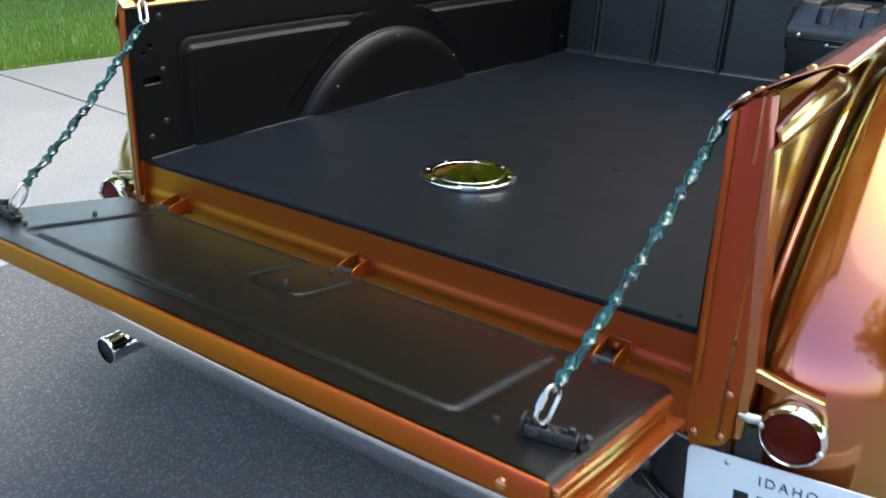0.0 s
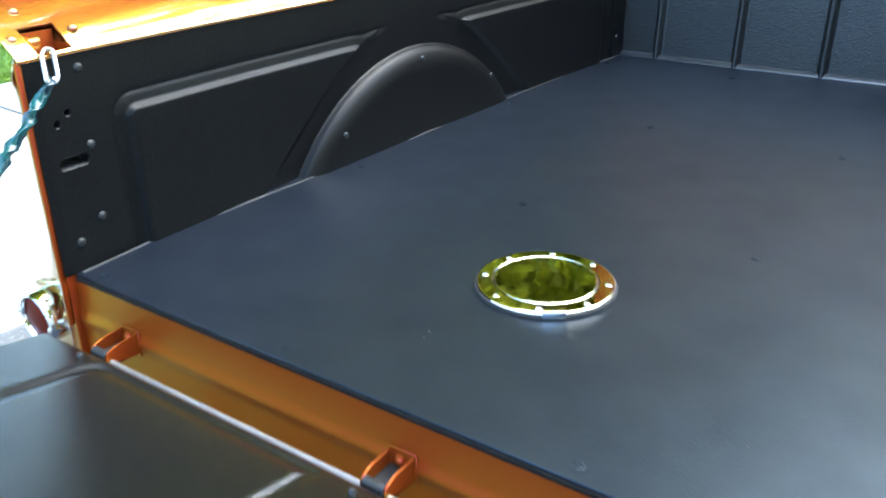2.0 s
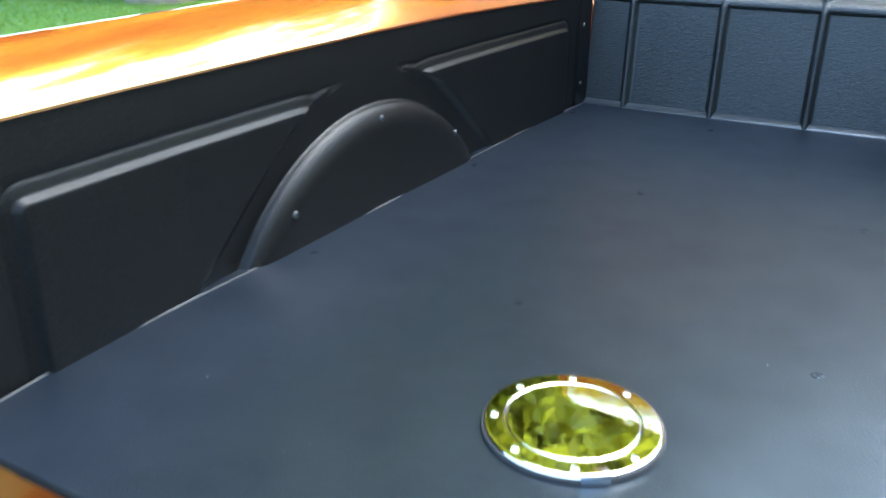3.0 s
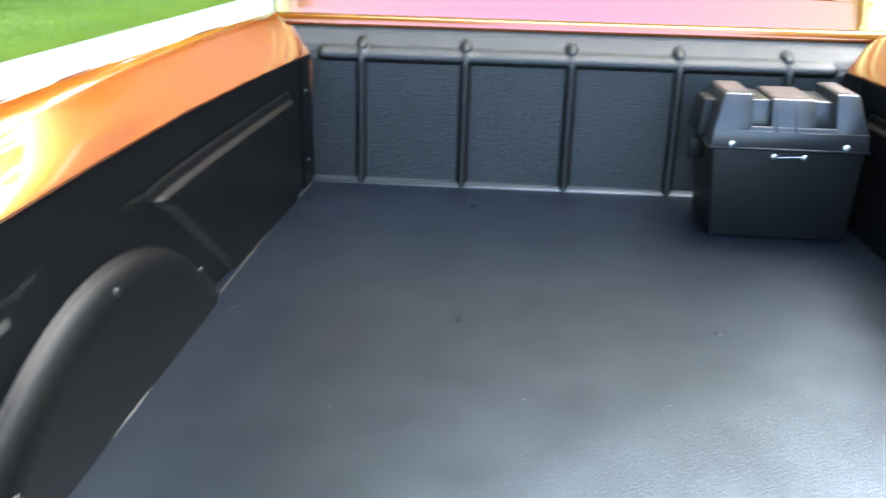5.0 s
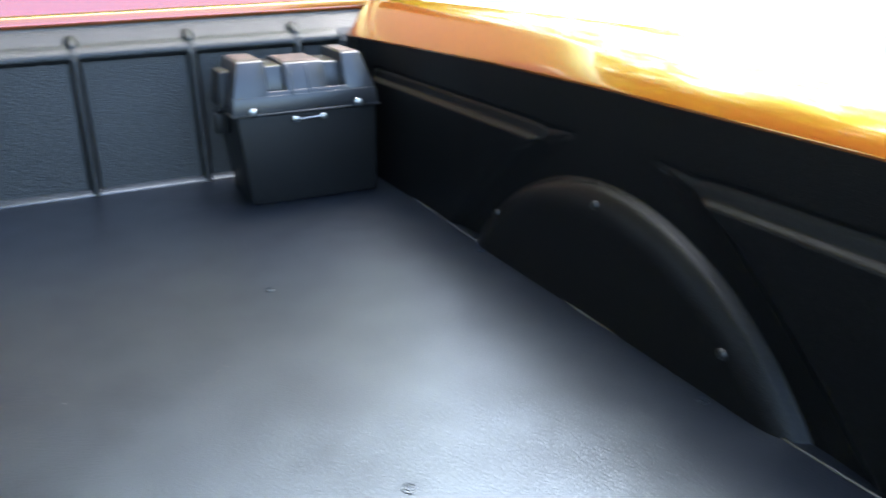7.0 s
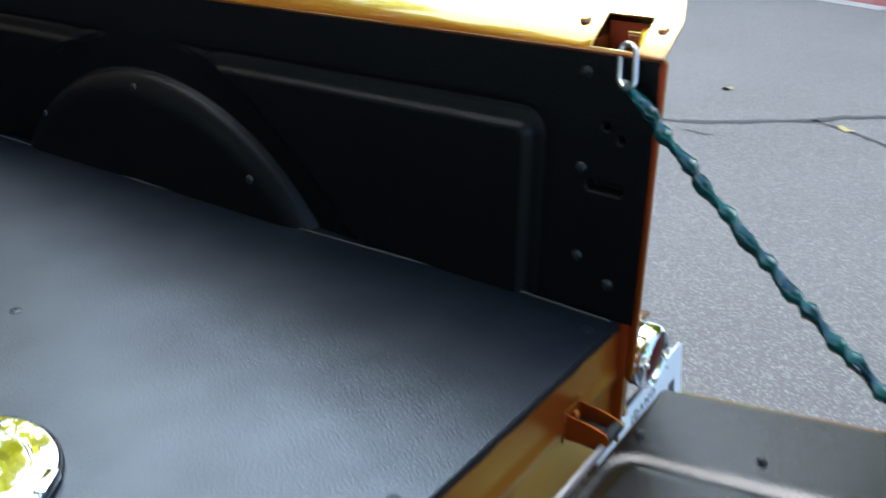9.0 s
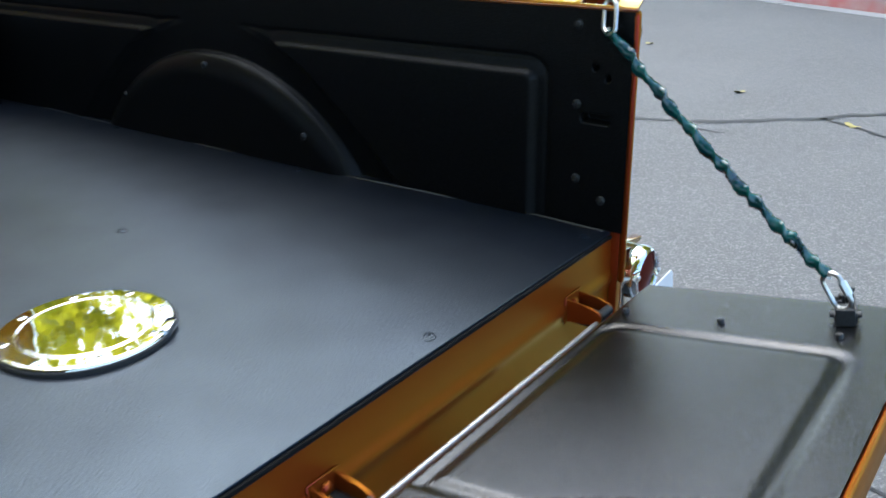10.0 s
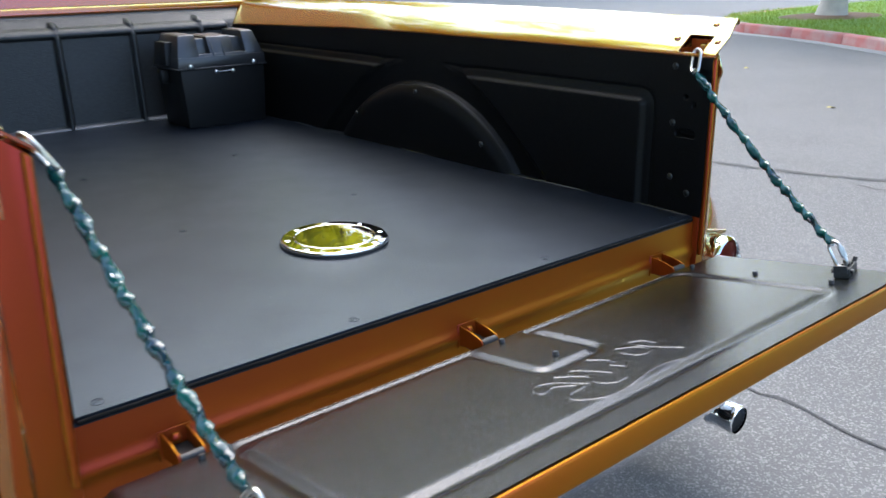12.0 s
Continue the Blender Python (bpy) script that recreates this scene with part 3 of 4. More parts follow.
for s in (-1, 1):
    bm = prism([(-0.01, -0.045), (-0.01, -0.040), (-GATE_L, -0.040), (-GATE_L, -0.045)], "x", s * 0.59, s * 0.643)
    for z0, z1 in ((-0.0150, -0.0085), (-0.0300, -0.0235)):
        prism([(-0.02, z0), (-0.02, z1), (-GATE_L + 0.004, z1), (-GATE_L + 0.004, z0)], "x", s * 0.609, s * 0.623, 0.0015, 1, bm=bm)
    prism([(-0.02, -0.025), (-0.02, -0.013), (-GATE_L + 0.006, -0.013), (-GATE_L + 0.006, -0.025)], "x", s * 0.607, s * 0.617, bm=bm)
    part("end_flange", bm, PAINT, gate, "gold end channel of the tailgate")
    for u in (0.10, 0.20, 0.30):
        o = part("bolt", dome(0.0038, 0.003), PAINT, gate)
        o.matrix_basis = Matrix.Translation((s * 0.6165, -u - 0.03, -0.019)) @ pose(0, 0, 0, 0, s * 90, 0)
    o = part("bolt", dome(0.008, 0.006), PAINT, gate)
    o.matrix_basis = Matrix.Translation((s * 0.56, -GATE_L - 0.006, -0.022)) @ pose(0, 0, 0, 90, 0, 0)
    # latch: channel base, upright ears, studs
    bm = box(-0.03, 0.03, -0.014, 0.014, 0.0, 0.004, 0.001)
    box(-0.03, 0.03, -0.0145, -0.011, 0.003, 0.021, 0.001, bm=bm)
    box(-0.03, 0.012, 0.011, 0.0145, 0.003, 0.017, 0.001, bm=bm)
    box(-0.006, 0.012, -0.010, 0.010, 0.004, 0.016, 0.002, bm=bm)
    lathe([(0.006, -0.02), (0.006, 0.02), (0, 0.02)], 10, bm, Matrix.Translation((-0.018, 0, 0.012)) @ pose(0, 0, 0, 90, 0, 0))
    lathe([(0.005, 0.0), (0.005, 0.024), (0.003, 0.026), (0, 0.026)], 8, bm, Matrix.Translation((0.024, 0.004, 0.002)))
    lathe([(0.004, 0.0), (0.004, 0.026), (0, 0.027)], 8, bm, Matrix.Translation((-0.026, -0.005, 0.002)))
    for k, (tx, ty) in enumerate(((-0.02, -0.006), (-0.008, 0.008), (0.004, -0.007), (0.016, 0.007))):
        box(tx - 0.003, tx + 0.003, ty - 0.003, ty + 0.003, 0.003, 0.019 + 0.003 * (k % 3), 0.0008, 1, bm=bm)
    box(-0.036, -0.032, -0.012, 0.013, 0.0, 0.030, 0.0008, 1, bm=bm)
    box(0.030, 0.034, -0.014, 0.010, 0.0, 0.018, 0.0008, 1, bm=bm)
    lathe([(0.0, -0.012), (0.0065, -0.012), (0.0065, 0.012), (0.0, 0.012)], 10, bm, Matrix.Translation((0.040, 0.0, 0.008)) @ pose(0, 0, 0, 90, 0, 20))
    lathe([(0.0, -0.010), (0.0045, -0.010), (0.0045, 0.014), (0.0, 0.014)], 10, bm, Matrix.Translation((0.044, -0.006, 0.014)) @ pose(0, 0, 0, 15, 10, 0))
    latch = part("latch", bm, BLACK_METAL, gate, "black steel latch bracket with studs")
    latch.matrix_basis = Matrix.Translation((s * 0.566, -0.285, 0.0005)) @ pose(0, 0, 0, 0, 0, 14 * s) @ Matrix.Diagonal((0.98, 0.88, 0.70, 1))
for x, u in ((-0.005, 0.024), (-0.005, 0.137), (-0.505, 0.150), (0.503, 0.153), (-0.501, 0.022), (0.501, 0.023), (0.499, 0.294), (-0.499, 0.294)):
    bm = lathe([(0.0048, 0), (0.0048, 0.005), (0.0035, 0.0065), (0, 0.0065)], 8)
    o = part("stud", bm, BLACK_METAL, gate)
    o.matrix_basis = Matrix.Translation((x, -u, -0.001))

# ---------------------------------------------------------------- headboard
RIBS = [-0.002 + 0.240 * (i - 2) for i in range(5)]
zs = np.concatenate([np.arange(0.0, 0.26, 0.006), np.arange(0.26, 0.3545, 0.0025)])
fx = np.linspace(-1, 1, 330)
F, Z = np.meshgrid(fx, zs, indexing="ij")
half = np.interp(Z, (0, 0.28, 0.305, 0.354), (0.601, 0.601, 0.612, 0.668))
X = F * half
Yb = np.interp(Z, (0, 0.286, 0.302, 0.316, 0.354), (1.905, 1.925, 1.934, 1.946, 1.998))
h = np.zeros_like(X)
for rx in RIBS:
    h = np.maximum(h, 0.023 * step(np.abs(X - rx) - 0.0085, 0.010) * step(Z - 0.322, 0.012))
band = np.where(np.abs(X) < 0.57, np.abs(Z - 0.300), np.hypot(np.abs(X) - 0.57, Z - 0.300))
h = np.maximum(h, 0.020 * np.sqrt(np.clip(1 - (band / 0.0155) ** 2, 0, 1)))
for rx in RIBS:
    h = np.maximum(h, 0.027 * np.sqrt(np.clip(1 - (np.hypot(X - rx, (Z - 0.320) * 0.9) / 0.0130) ** 2, 0, 1)))
h -= 0.003 * np.exp(-((Z - 0.344) / 0.002) ** 2)
h += 0.0012 * np.sin(X * 9 + 1) * np.sin(Z * 17)
head = grid_mesh("headboard", np.stack([X, Yb - h, Z], -1), LINER_HEAD_LIT, truck, "black rough-lined headboard with five ribs and a cross bead")
bm = prism([(1.909, 0.0), (1.884, 0.0), (1.886, 0.004), (1.899, 0.011), (1.909, 0.013)], "x", -0.598, 0.598, 0.0012, 1)
part("headboard_foot", bm, FOOT, truck, "lined foot flange of the headboard")
bm = prism([(1.990, 0.358), (1.994, 0.350), (2.020, 0.349), (2.028, 0.356), (2.027, 0.370), (2.016, 0.378), (1.998, 0.374)], "x", -0.715, 0.715, 0.003, 2)
part("headboard_rail", bm, PAINT, truck, "copper-red rolled top rail of the headboard")
for s in (-1, 1):
    bm = bmesh.new()
    bm.faces.new([bm.verts.new((s * x, y, z)) for x, y, z in ((0.611, 1.926, 0.296), (0.628, 1.880, 0.296), (0.716, 1.974, 0.365), (0.676, 1.998, 0.354))])
    o = part("mitre_strip", bm, JAMB, truck, "copper-red mitred corner strip")
    mod = o.modifiers.new("thickness", 'SOLIDIFY')
    mod.thickness, mod.offset = 0.006, 0

# ---------------------------------------------------------------- cab (rear panel bulges slightly towards the bed)
CAB_Y, CAB_Z = 0.032, 0.020


def cab_ring(w, back, z, front=3.30):
    """Plan outline of the cab at one height, rounded at the rear corners."""
    r = 0.10 if z < 0.5 else 0.065
    pts = []
    for a in range(0, 91, 15):
        pts.append((w - r + r * math.cos(radians(a)), back + 0.04 + r - r * math.sin(radians(a))))
    n = 10
    pts = [(w, front)] + pts
    for i in range(1, n):
        x = (w - r) * (1 - 2 * i / n)
        pts.append((x, back + 0.04 * (x / (w - r)) ** 2))
    pts += [(-x, y) for x, y in pts[::-1] if y > back + 0.039]
    return [(x, y + CAB_Y, z + CAB_Z) for x, y in pts]


levels = [(0.735, 2.05, -0.30), (0.760, 2.035, 0.10), (0.765, 2.045, 0.28), (0.765, 2.063, 0.36), (0.764, 2.081, 0.42), (0.775, 2.12, 0.58), (0.808, 2.155, 0.85), (0.808, 2.185, 1.08), (0.780, 2.225, 1.25), (0.66, 2.33, 1.35), (0.45, 2.6, 1.39)]
bm = bmesh.new()
rows = [[bm.verts.new(p) for p in cab_ring(*l)] for l in levels]
n = min(len(r) for r in rows)
for a, b in zip(rows, rows[1:]):
    for i in range(n):
        j = (i + 1) % n
        bm.faces.new((a[i], a[j], b[j], b[i]))
bm.faces.new(rows[-1])
bm.faces.new(rows[0][::-1])
cab = part("cab", bm, PAINT, truck, "rounded copper cab with arched belt moulding")
for dz, rr in ((0.0, 0.011), (0.024, 0.009)):
    pth = []
    for x in np.linspace(-0.757, 0.757, 40):
        k = min(1, abs(x) / 0.665)
        yb = 2.085 + 0.04 * k * k + (0.0 if abs(x) < 0.665 else 0.10 - math.sqrt(max(0, 0.0101 - (abs(x) - 0.665) ** 2)))
        pth.append((x, yb + 0.003 + CAB_Y, CAB_Z + 0.395 + 0.042 * (1 - (abs(x) / 0.76) ** 2) + dz))
    part("belt_moulding", tube(pth, rr, 8), PAINT, cab, "arched copper belt moulding")
wz = np.linspace(0.80, 1.07, 9)
wx = np.linspace(-1, 1, 25)
FX, WZ = np.meshgrid(wx, wz, indexing="ij")
WX = FX * (0.42 - 0.04 * ((WZ - 0.935) / 0.135) ** 4)
WY = np.interp(WZ, [l[2] for l in levels], [l[1] for l in levels]) + 0.04 * (WX / 0.668) ** 2 - 0.006
grid_mesh("rear_window", np.stack([WX, WY + CAB_Y, WZ + CAB_Z], -1), GLASS, cab, "dark rear window glass", thick=0.005)
# hood and nose
bm = box(-0.56, 0.56, 3.1, 4.35, -0.25, 0.42, 0.12, 4)
part("hood", bm, PAINT, truck, "copper hood")

# ---------------------------------------------------------------- fenders and wheels
for s in (-1, 1):
    for yc, name in ((ARCH_Y, "rear_fender"), (3.75, "front_fender")):
        bm = bmesh.new()
        rows = []
        # crown line of the fender against the bed, then sections outward from it
        ey = (0.045, 0.05, 0.06, 0.10, 0.20, 0.32, 0.44, 0.58, 0.76, 0.95, 1.14, 1.30, 1.41, 1.47, 1.50)
        ez = (-0.42, -0.22, -0.07, 0.012, 0.112, 0.208, 0.278, 0.327, 0.350, 0.335, 0.26, 0.13, -0.03, -0.22, -0.42)
        tt = np.linspace(0, 14, 43)
        ky, kz = np.interp(tt, range(15), ey), np.interp(tt, range(15), ez)
        for _ in range(3):
            ky[1:-1], kz[1:-1] = (ky[:-2] + 2 * ky[1:-1] + ky[2:]) / 4, (kz[:-2] + 2 * kz[1:-1] + kz[2:]) / 4
        ty_, tz_ = np.gradient(ky), np.gradient(kz)
        ln = np.hypot(ty_, tz_)
        ny, nz = -tz_ / ln, ty_ / ln
        prof = [(0.0, 0.0), (0.003, -0.075), (0.013, -0.080), (0.018, -0.040), (0.022, -0.012), (0.029, 0.001), (0.045, 0.008), (0.07, 0.011), (0.11, 0.006), (0.15, -0.006), (0.19, -0.029), (0.228, -0.068), (0.257, -0.125), (0.27, -0.195)]
        for i in range(43):
            rows.append([bm.verts.new((s * (0.680 + dx), ky[i] + ny[i] * dr + yc - ARCH_Y, kz[i] + nz[i] * dr)) for dx, dr in prof])
        for a, b in zip(rows, rows[1:]):
            for i in range(len(prof) - 1):
                bm.faces.new((a[i], a[i + 1], b[i + 1], b[i]))
        o = part(name, bm, PAINT, truck, "bulging painted " + name.replace("_", " "))
        mod = o.modifiers.new("thickness", 'SOLIDIFY')
        mod.thickness = 0.004
        if yc < 2:
            part("fender_welt", tube([(s * 0.680, y, z) for y, z in zip(ky, kz)], 0.006, 8), PAINT, o, "painted welt between fender and bed")
        bm = lathe([(0.20, -0.09), (0.30, -0.10), (0.335, -0.07), (0.342, 0.0), (0.335, 0.07), (0.30, 0.10), (0.20, 0.09)], 40)
        ty = part("wheel", bm, RUBBER, truck, "black tyre on a steel wheel")
        ty.matrix_basis = Matrix.Translation((s * 0.83, yc, GROUND + 0.342)) @ pose(0, 0, 0, 0, 90, 0)
        bm = lathe([(0.205, -0.08), (0.205, 0.06), (0.19, 0.05), (0.15, 0.02), (0.06, 0.05), (0.0, 0.055)], 32)
        rim = part("rim", bm, CHROME, ty, "chrome wheel rim")
    bm = box(s * 0.69, s * 1.0, 1.50, 3.10, -0.36, -0.32, 0.015)
    part("running_board", bm, PAINT, truck, "painted running board")
bm = box(-0.42, -0.36, -0.05, 4.3, -0.30, -0.18, 0.006)
box(0.36, 0.42, -0.05, 4.3, -0.30, -0.18, 0.006, bm=bm)
for y in (0.1, 0.9, 1.7, 2.6, 3.9):
    box(-0.4, 0.4, y, y + 0.08, -0.28, -0.19, 0.004, bm=bm)
box(-0.62, 0.62, 0.06, 1.86, -0.10, -0.016, 0.0, bm=bm)
part("chassis_frame", bm, UNDER, truck, "dark chassis rails under the bed")
for y in (ARCH_Y, 3.75):
    part("axle", tube([(-0.75, y, GROUND + 0.342), (0.75, y, GROUND + 0.342)], 0.04, 12), UNDER, truck)

# ---------------------------------------------------------------- bumper, exhausts, tail lights, plate
bm = bmesh.new()
prof = [(0.002, 0.050), (-0.010, 0.053), (-0.0155, 0.050), (-0.0175, 0.044), (-0.0172, 0.040), (-0.014, 0.022), (-0.010, 0.006), (-0.006, 0.0), (0.002, -0.003)]
rows = []
for x in np.linspace(-0.74, 0.74, 41):
    k = max(0.0, abs(x) - 0.5) / 0.24
    yb = -0.180 + 0.13 * k ** 2.2 + 0.02 * (x / 0.74) ** 2
    rows.append([bm.verts.new((x, yb + dy, -0.318 + dz * (1 - 0.25 * k))) for dy, dz in prof])
for a, b in zip(rows, rows[1:]):
    for i in range(len(prof) - 1):
        bm.faces.new((a[i], a[i + 1], b[i + 1], b[i]))
bumper = part("rear_bumper", bm, CHROME, truck, "curved chrome rear bumper")
mod = bumper.modifiers.new("thickness", 'SOLIDIFY')
mod.thickness = 0.005
for x in (-0.345, 0.345):
    o = part("bolt", dome(0.013, 0.009, 16), CHROME, bumper)
    o.matrix_basis = Matrix.Translation((x, -0.180, -0.272)) @ pose(0, 0, 0, 60, 0, 0)
    bm = box(x - 0.02, x + 0.02, -0.175, 0.0, -0.32, -0.28, 0.004)
    part("bumper_arm", bm, BLACK_METAL, bumper)

for s in (-1, 1):
    bm = lathe([(0.0285, 0.0), (0.0315, 0.002), (0.0325, 0.006), (0.0315, 0.010), (0.030, 0.030), (0.030, 0.055), (0.0325, 0.058), (0.0325, 0.062), (0.030, 0.066), (0.028, 0.30), (0.0265, 0.30), (0.0275, 0.004)], 32)
    o = part("exhaust_tip", bm, CHROME, truck, "polished chrome exhaust tip")
    d = Vector((s * 0.02, -1.0, -0.05)).normalized()
    tip = Vector((s * 0.742, -0.084, -0.484))
    o.matrix_basis = Matrix.Translation(tip) @ (-d).to_track_quat('Z', 'Y').to_matrix().to_4x4() @ Matrix.Scale(1.1, 4)
    bm = lathe([(0.0, 0.03), (0.027, 0.03), (0.027, 0.29)], 24)
    part("soot_bore", bm, UNDER, o, "sooty inside of the pipe")

for s in (-1, 1):
    c = Vector((s * 0.766, 0.010, -0.123))
    bm = lathe([(0.0, 0.082), (0.014, 0.080), (0.028, 0.070), (0.040, 0.045), (0.046, 0.02), (0.047, 0.0), (0.045, -0.010), (0.041, -0.014), (0.038, -0.010), (0.0375, 0.0)], 36)
    tl = part("tail_light", bm, CHROME, truck, "round chrome tail light with a red lens")
    tl.matrix_basis = Matrix.Translation(c) @ pose(0, 0, 0, -90, 0, 0)
    bm = lathe([(0.0385, -0.004), (0.034, -0.007), (0.02, -0.0105), (0.008, -0.012), (0.0, -0.012)], 36)
    part("lens", bm, RED_LENS, tl, "dark red glass lens")
    for a in (10, 190):
        o = part("screw", dome(0.005, 0.004, 10), STEEL, tl)
        o.matrix_basis = Matrix.Translation((0.0415 * math.cos(radians(a)), 0.0415 * math.sin(radians(a)), -0.013)) @ pose(0, 0, 0, 180, 0, 0)
    bm = prism([(s * 0.682, -0.046), (s * 0.745, -0.062), (s * 0.795, -0.070), (s * 0.796, -0.078), (s * 0.745, -0.077), (s * 0.682, -0.066)], "y", 0.026, 0.042, 0.0015, 1)
    o = part("light_bracket", bm, PAINT, tl, "painted sheet bracket")
    o.matrix_parent_inverse = tl.matrix_basis.inverted()
    bm = tube([(s * 0.688, 0.018, -0.120), (s * 0.702, 0.020, -0.125), (s * 0.735, 0.030, -0.125)], 0.008, 10)
    o = part("light_stem", bm, STEEL, tl, "bright metal stem")
    o.matrix_parent_inverse = tl.matrix_basis.inverted()

PM = Matrix.Translation((0.624, 0.016, -0.200)) @ pose(0, 0, 0, -4, -5, 0)
bm = prism(arc(0.288, -0.01, 0.01, 0, 90, 4) + arc(0.012, -0.01, 0.01, 90, 180, 4) + arc(0.012, -0.142, 0.01, 180, 270, 4) + arc(0.288, -0.142, 0.01, 270, 360, 4), "y", -0.0012, 0.0012)
plate = part("licence_plate", bm, PLATE_WHITE, truck, "white licence plate lettered in black")
plate.matrix_basis = PM


def lettering(name, text, size, mat, parent, m, spacing=1.0):
    c = bpy.data.curves.new(name, 'FONT')
    c.body, c.size, c.extrude, c.align_x, c.space_character = text, size, 0.0004, 'CENTER', spacing
    c.materials.append(mat)
    o = new(name, c)
    o.parent = parent
    o.matrix_basis = m
    return o


lettering("state_name", "IDAHO", 0.0215, INK, plate, Matrix.Translation((0.150, -0.0018, -0.034)) @ pose(0, 0, 0, 90, 0, 0), 1.35)
for i in range(6):
    bm = box(0.075 + 0.034 * i, 0.097 + 0.034 * i, -0.0024, -0.0014, -0.118, -0.052, 0.0004, 1)
    part("plate_bar", bm, INK, plate)
for x in (0.062, 0.238):
    o = part("screw", dome(0.005, 0.003, 10), STEEL, plate)
    o.matrix_basis = Matrix.Translation((x, -0.0012, -0.012)) @ pose(0, 0, 0, 90, 0, 0)
bm = box(0.70, 0.90, 0.024, 0.030, -0.28, -0.20, 0.002)
box(0.69, 0.73, 0.022, 0.034, -0.24, -0.14, 0.002, bm=bm)
part("plate_bracket", bm, BLACK_METAL, truck, "black plate bracket")
# curved gloss-black shield beside the plate, with a rolled rim
xs_, zs_ = np.linspace(0, 1, 15), np.linspace(0, 1, 8)
A, B = np.meshgrid(xs_, zs_, indexing="ij")
shield = grid_mesh("plate_shield", np.stack([0.535 + 0.10 * A, 0.075 - 0.045 * np.sin(A * 1.9), -0.190 - (0.115 + 0.03 * A) * B], -1), GLOSS_BLACK, truck, "curved gloss-black steel shield beside the plate", thick=0.003)
rim_path = [(0.535 + 0.10 * a, 0.070 - 0.045 * math.sin(a * 1.9), -0.305 - 0.03 * a) for a in np.linspace(0, 1, 12)]
part("rolled_rim", tube(rim_path, 0.011, 10), GLOSS_BLACK, shield, "thick rolled black rim")
for x, z, r in ((0.50, -0.30, 0.045), (0.545, -0.33, 0.028)):
    bm = lathe([(0.0, -0.05), (r * 0.9, -0.05), (r, -0.04), (r, 0.05), (r * 0.9, 0.06), (0.0, 0.06)], 24)
    o = part("hanger_drum", bm, GLOSS_BLACK, truck, "gritty black hanger drum under the bed")
    o.matrix_basis = Matrix.Translation((x, 0.10, z)) @ pose(0, 0, 0, 70, 0, 15)

# ---------------------------------------------------------------- tailgate chains
def chain(s):
    c = thing("tailgate_chain", "steel tailgate chain in a twisted green vinyl sleeve", "chain", "tailgate chains")
    a, b = Vector((0.601, 0.012, 0.296)), Vector((0.556, -0.318, 0.034))
    if s < 0:
        a, b = Vector((-0.592, 0.010, 0.296)), Vector((-0.554, -0.311, 0.036))
    d = (b - a).normalized()
    length = (b - a).length
    rnd = random.Random(5 + s)
    # links
    n = int(length / 0.021)
    up0 = d.orthogonal().normalized()
    for i in range(n):
        t = (i + 0.5) / n
        p = a.lerp(b, t) + Vector((0, 0, -0.012 * 4 * t * (1 - t)))
        up = Matrix.Rotation(radians(90 * (i % 2) + 14 * i), 3, d) @ up0
        pth = [p + d * (0.0085 * math.cos(w) + 0.006 * (1 if math.cos(w) > 0 else -1)) + up * 0.0026 * math.sin(w) for w in np.linspace(0, 2 * math.pi, 15)[:-1]]
        part("link", tube(pth, 0.0018, 6, closed=True), STEEL, c)
    # sleeve: a gathered, twisted tube
    m = 150
    pth, wid = [], []
    for i in range(m + 1):
        t = i / m
        p = a.lerp(b, t) + Vector((0, 0, -0.012 * 4 * t * (1 - t)))
        p += up0 * 0.0012 * math.sin(t * 41 + s) + d.cross(up0) * 0.0012 * math.cos(t * 37)
        pth.append(p)
        wid.append(0.90 + 0.05 * math.sin(t * 118 + 2 * s) + 0.05 * math.sin(t * 47 + 1) + 0.05 * rnd.random())
    wid[0] = wid[-1] = 0.55
    bm = tube(pth, 0.0089, 12, squash=lambda i: (1.08 + 0.06 * math.sin(i * 1.9), 0.68 + 0.07 * math.sin(i * 1.3 + 1), i * 0.27 + 0.5 * math.sin(i * 0.31)), taper=lambda i: wid[i])
    part("sleeve", bm, SLEEVE, c, "glossy twisted green vinyl sleeve")
    # upper hook through the post, lower quick link in the latch
    top = Vector((a.x + 0.019 * s, 0.021, 0.327))
    pth = []
    for w in np.linspace(0, 2 * math.pi, 25)[:-1]:
        pth.append(a.lerp(top, 0.5) + (top - a).normalized() * (0.011 * math.cos(w) + 0.014 * (1 if math.cos(w) > 0 else -1)) + Vector((0.25 * s, 0.97, 0)).normalized() * 0.0105 * math.sin(w))
    part("hook", tube(pth, 0.0032, 8, closed=True), STEEL, c, "bright steel hook over the bed corner")
    q = Vector((b.x - 0.004 * s, -0.344, 0.000))
    e = (b - q).normalized()
    sd = Vector((0.9 * s, -0.1, 0.3)).cross(e).normalized()
    pth = [b.lerp(q, 0.5) + e * (0.011 * math.cos(w) + 0.0125 * (1 if math.cos(w) > 0 else -1)) + sd * 0.0125 * math.sin(w) for w in np.linspace(0, 2 * math.pi, 25)[:-1]]
    ql = part("quick_link", tube(pth, 0.0030, 8, closed=True), STEEL, c, "bright oval quick link")
    mid = b.lerp(q, 0.5) + sd * 0.0125
    part("nut", tube([mid - e * 0.009, mid + e * 0.009], 0.0052, 6), STEEL, ql)
    return c


chain(-1)
chain(1)

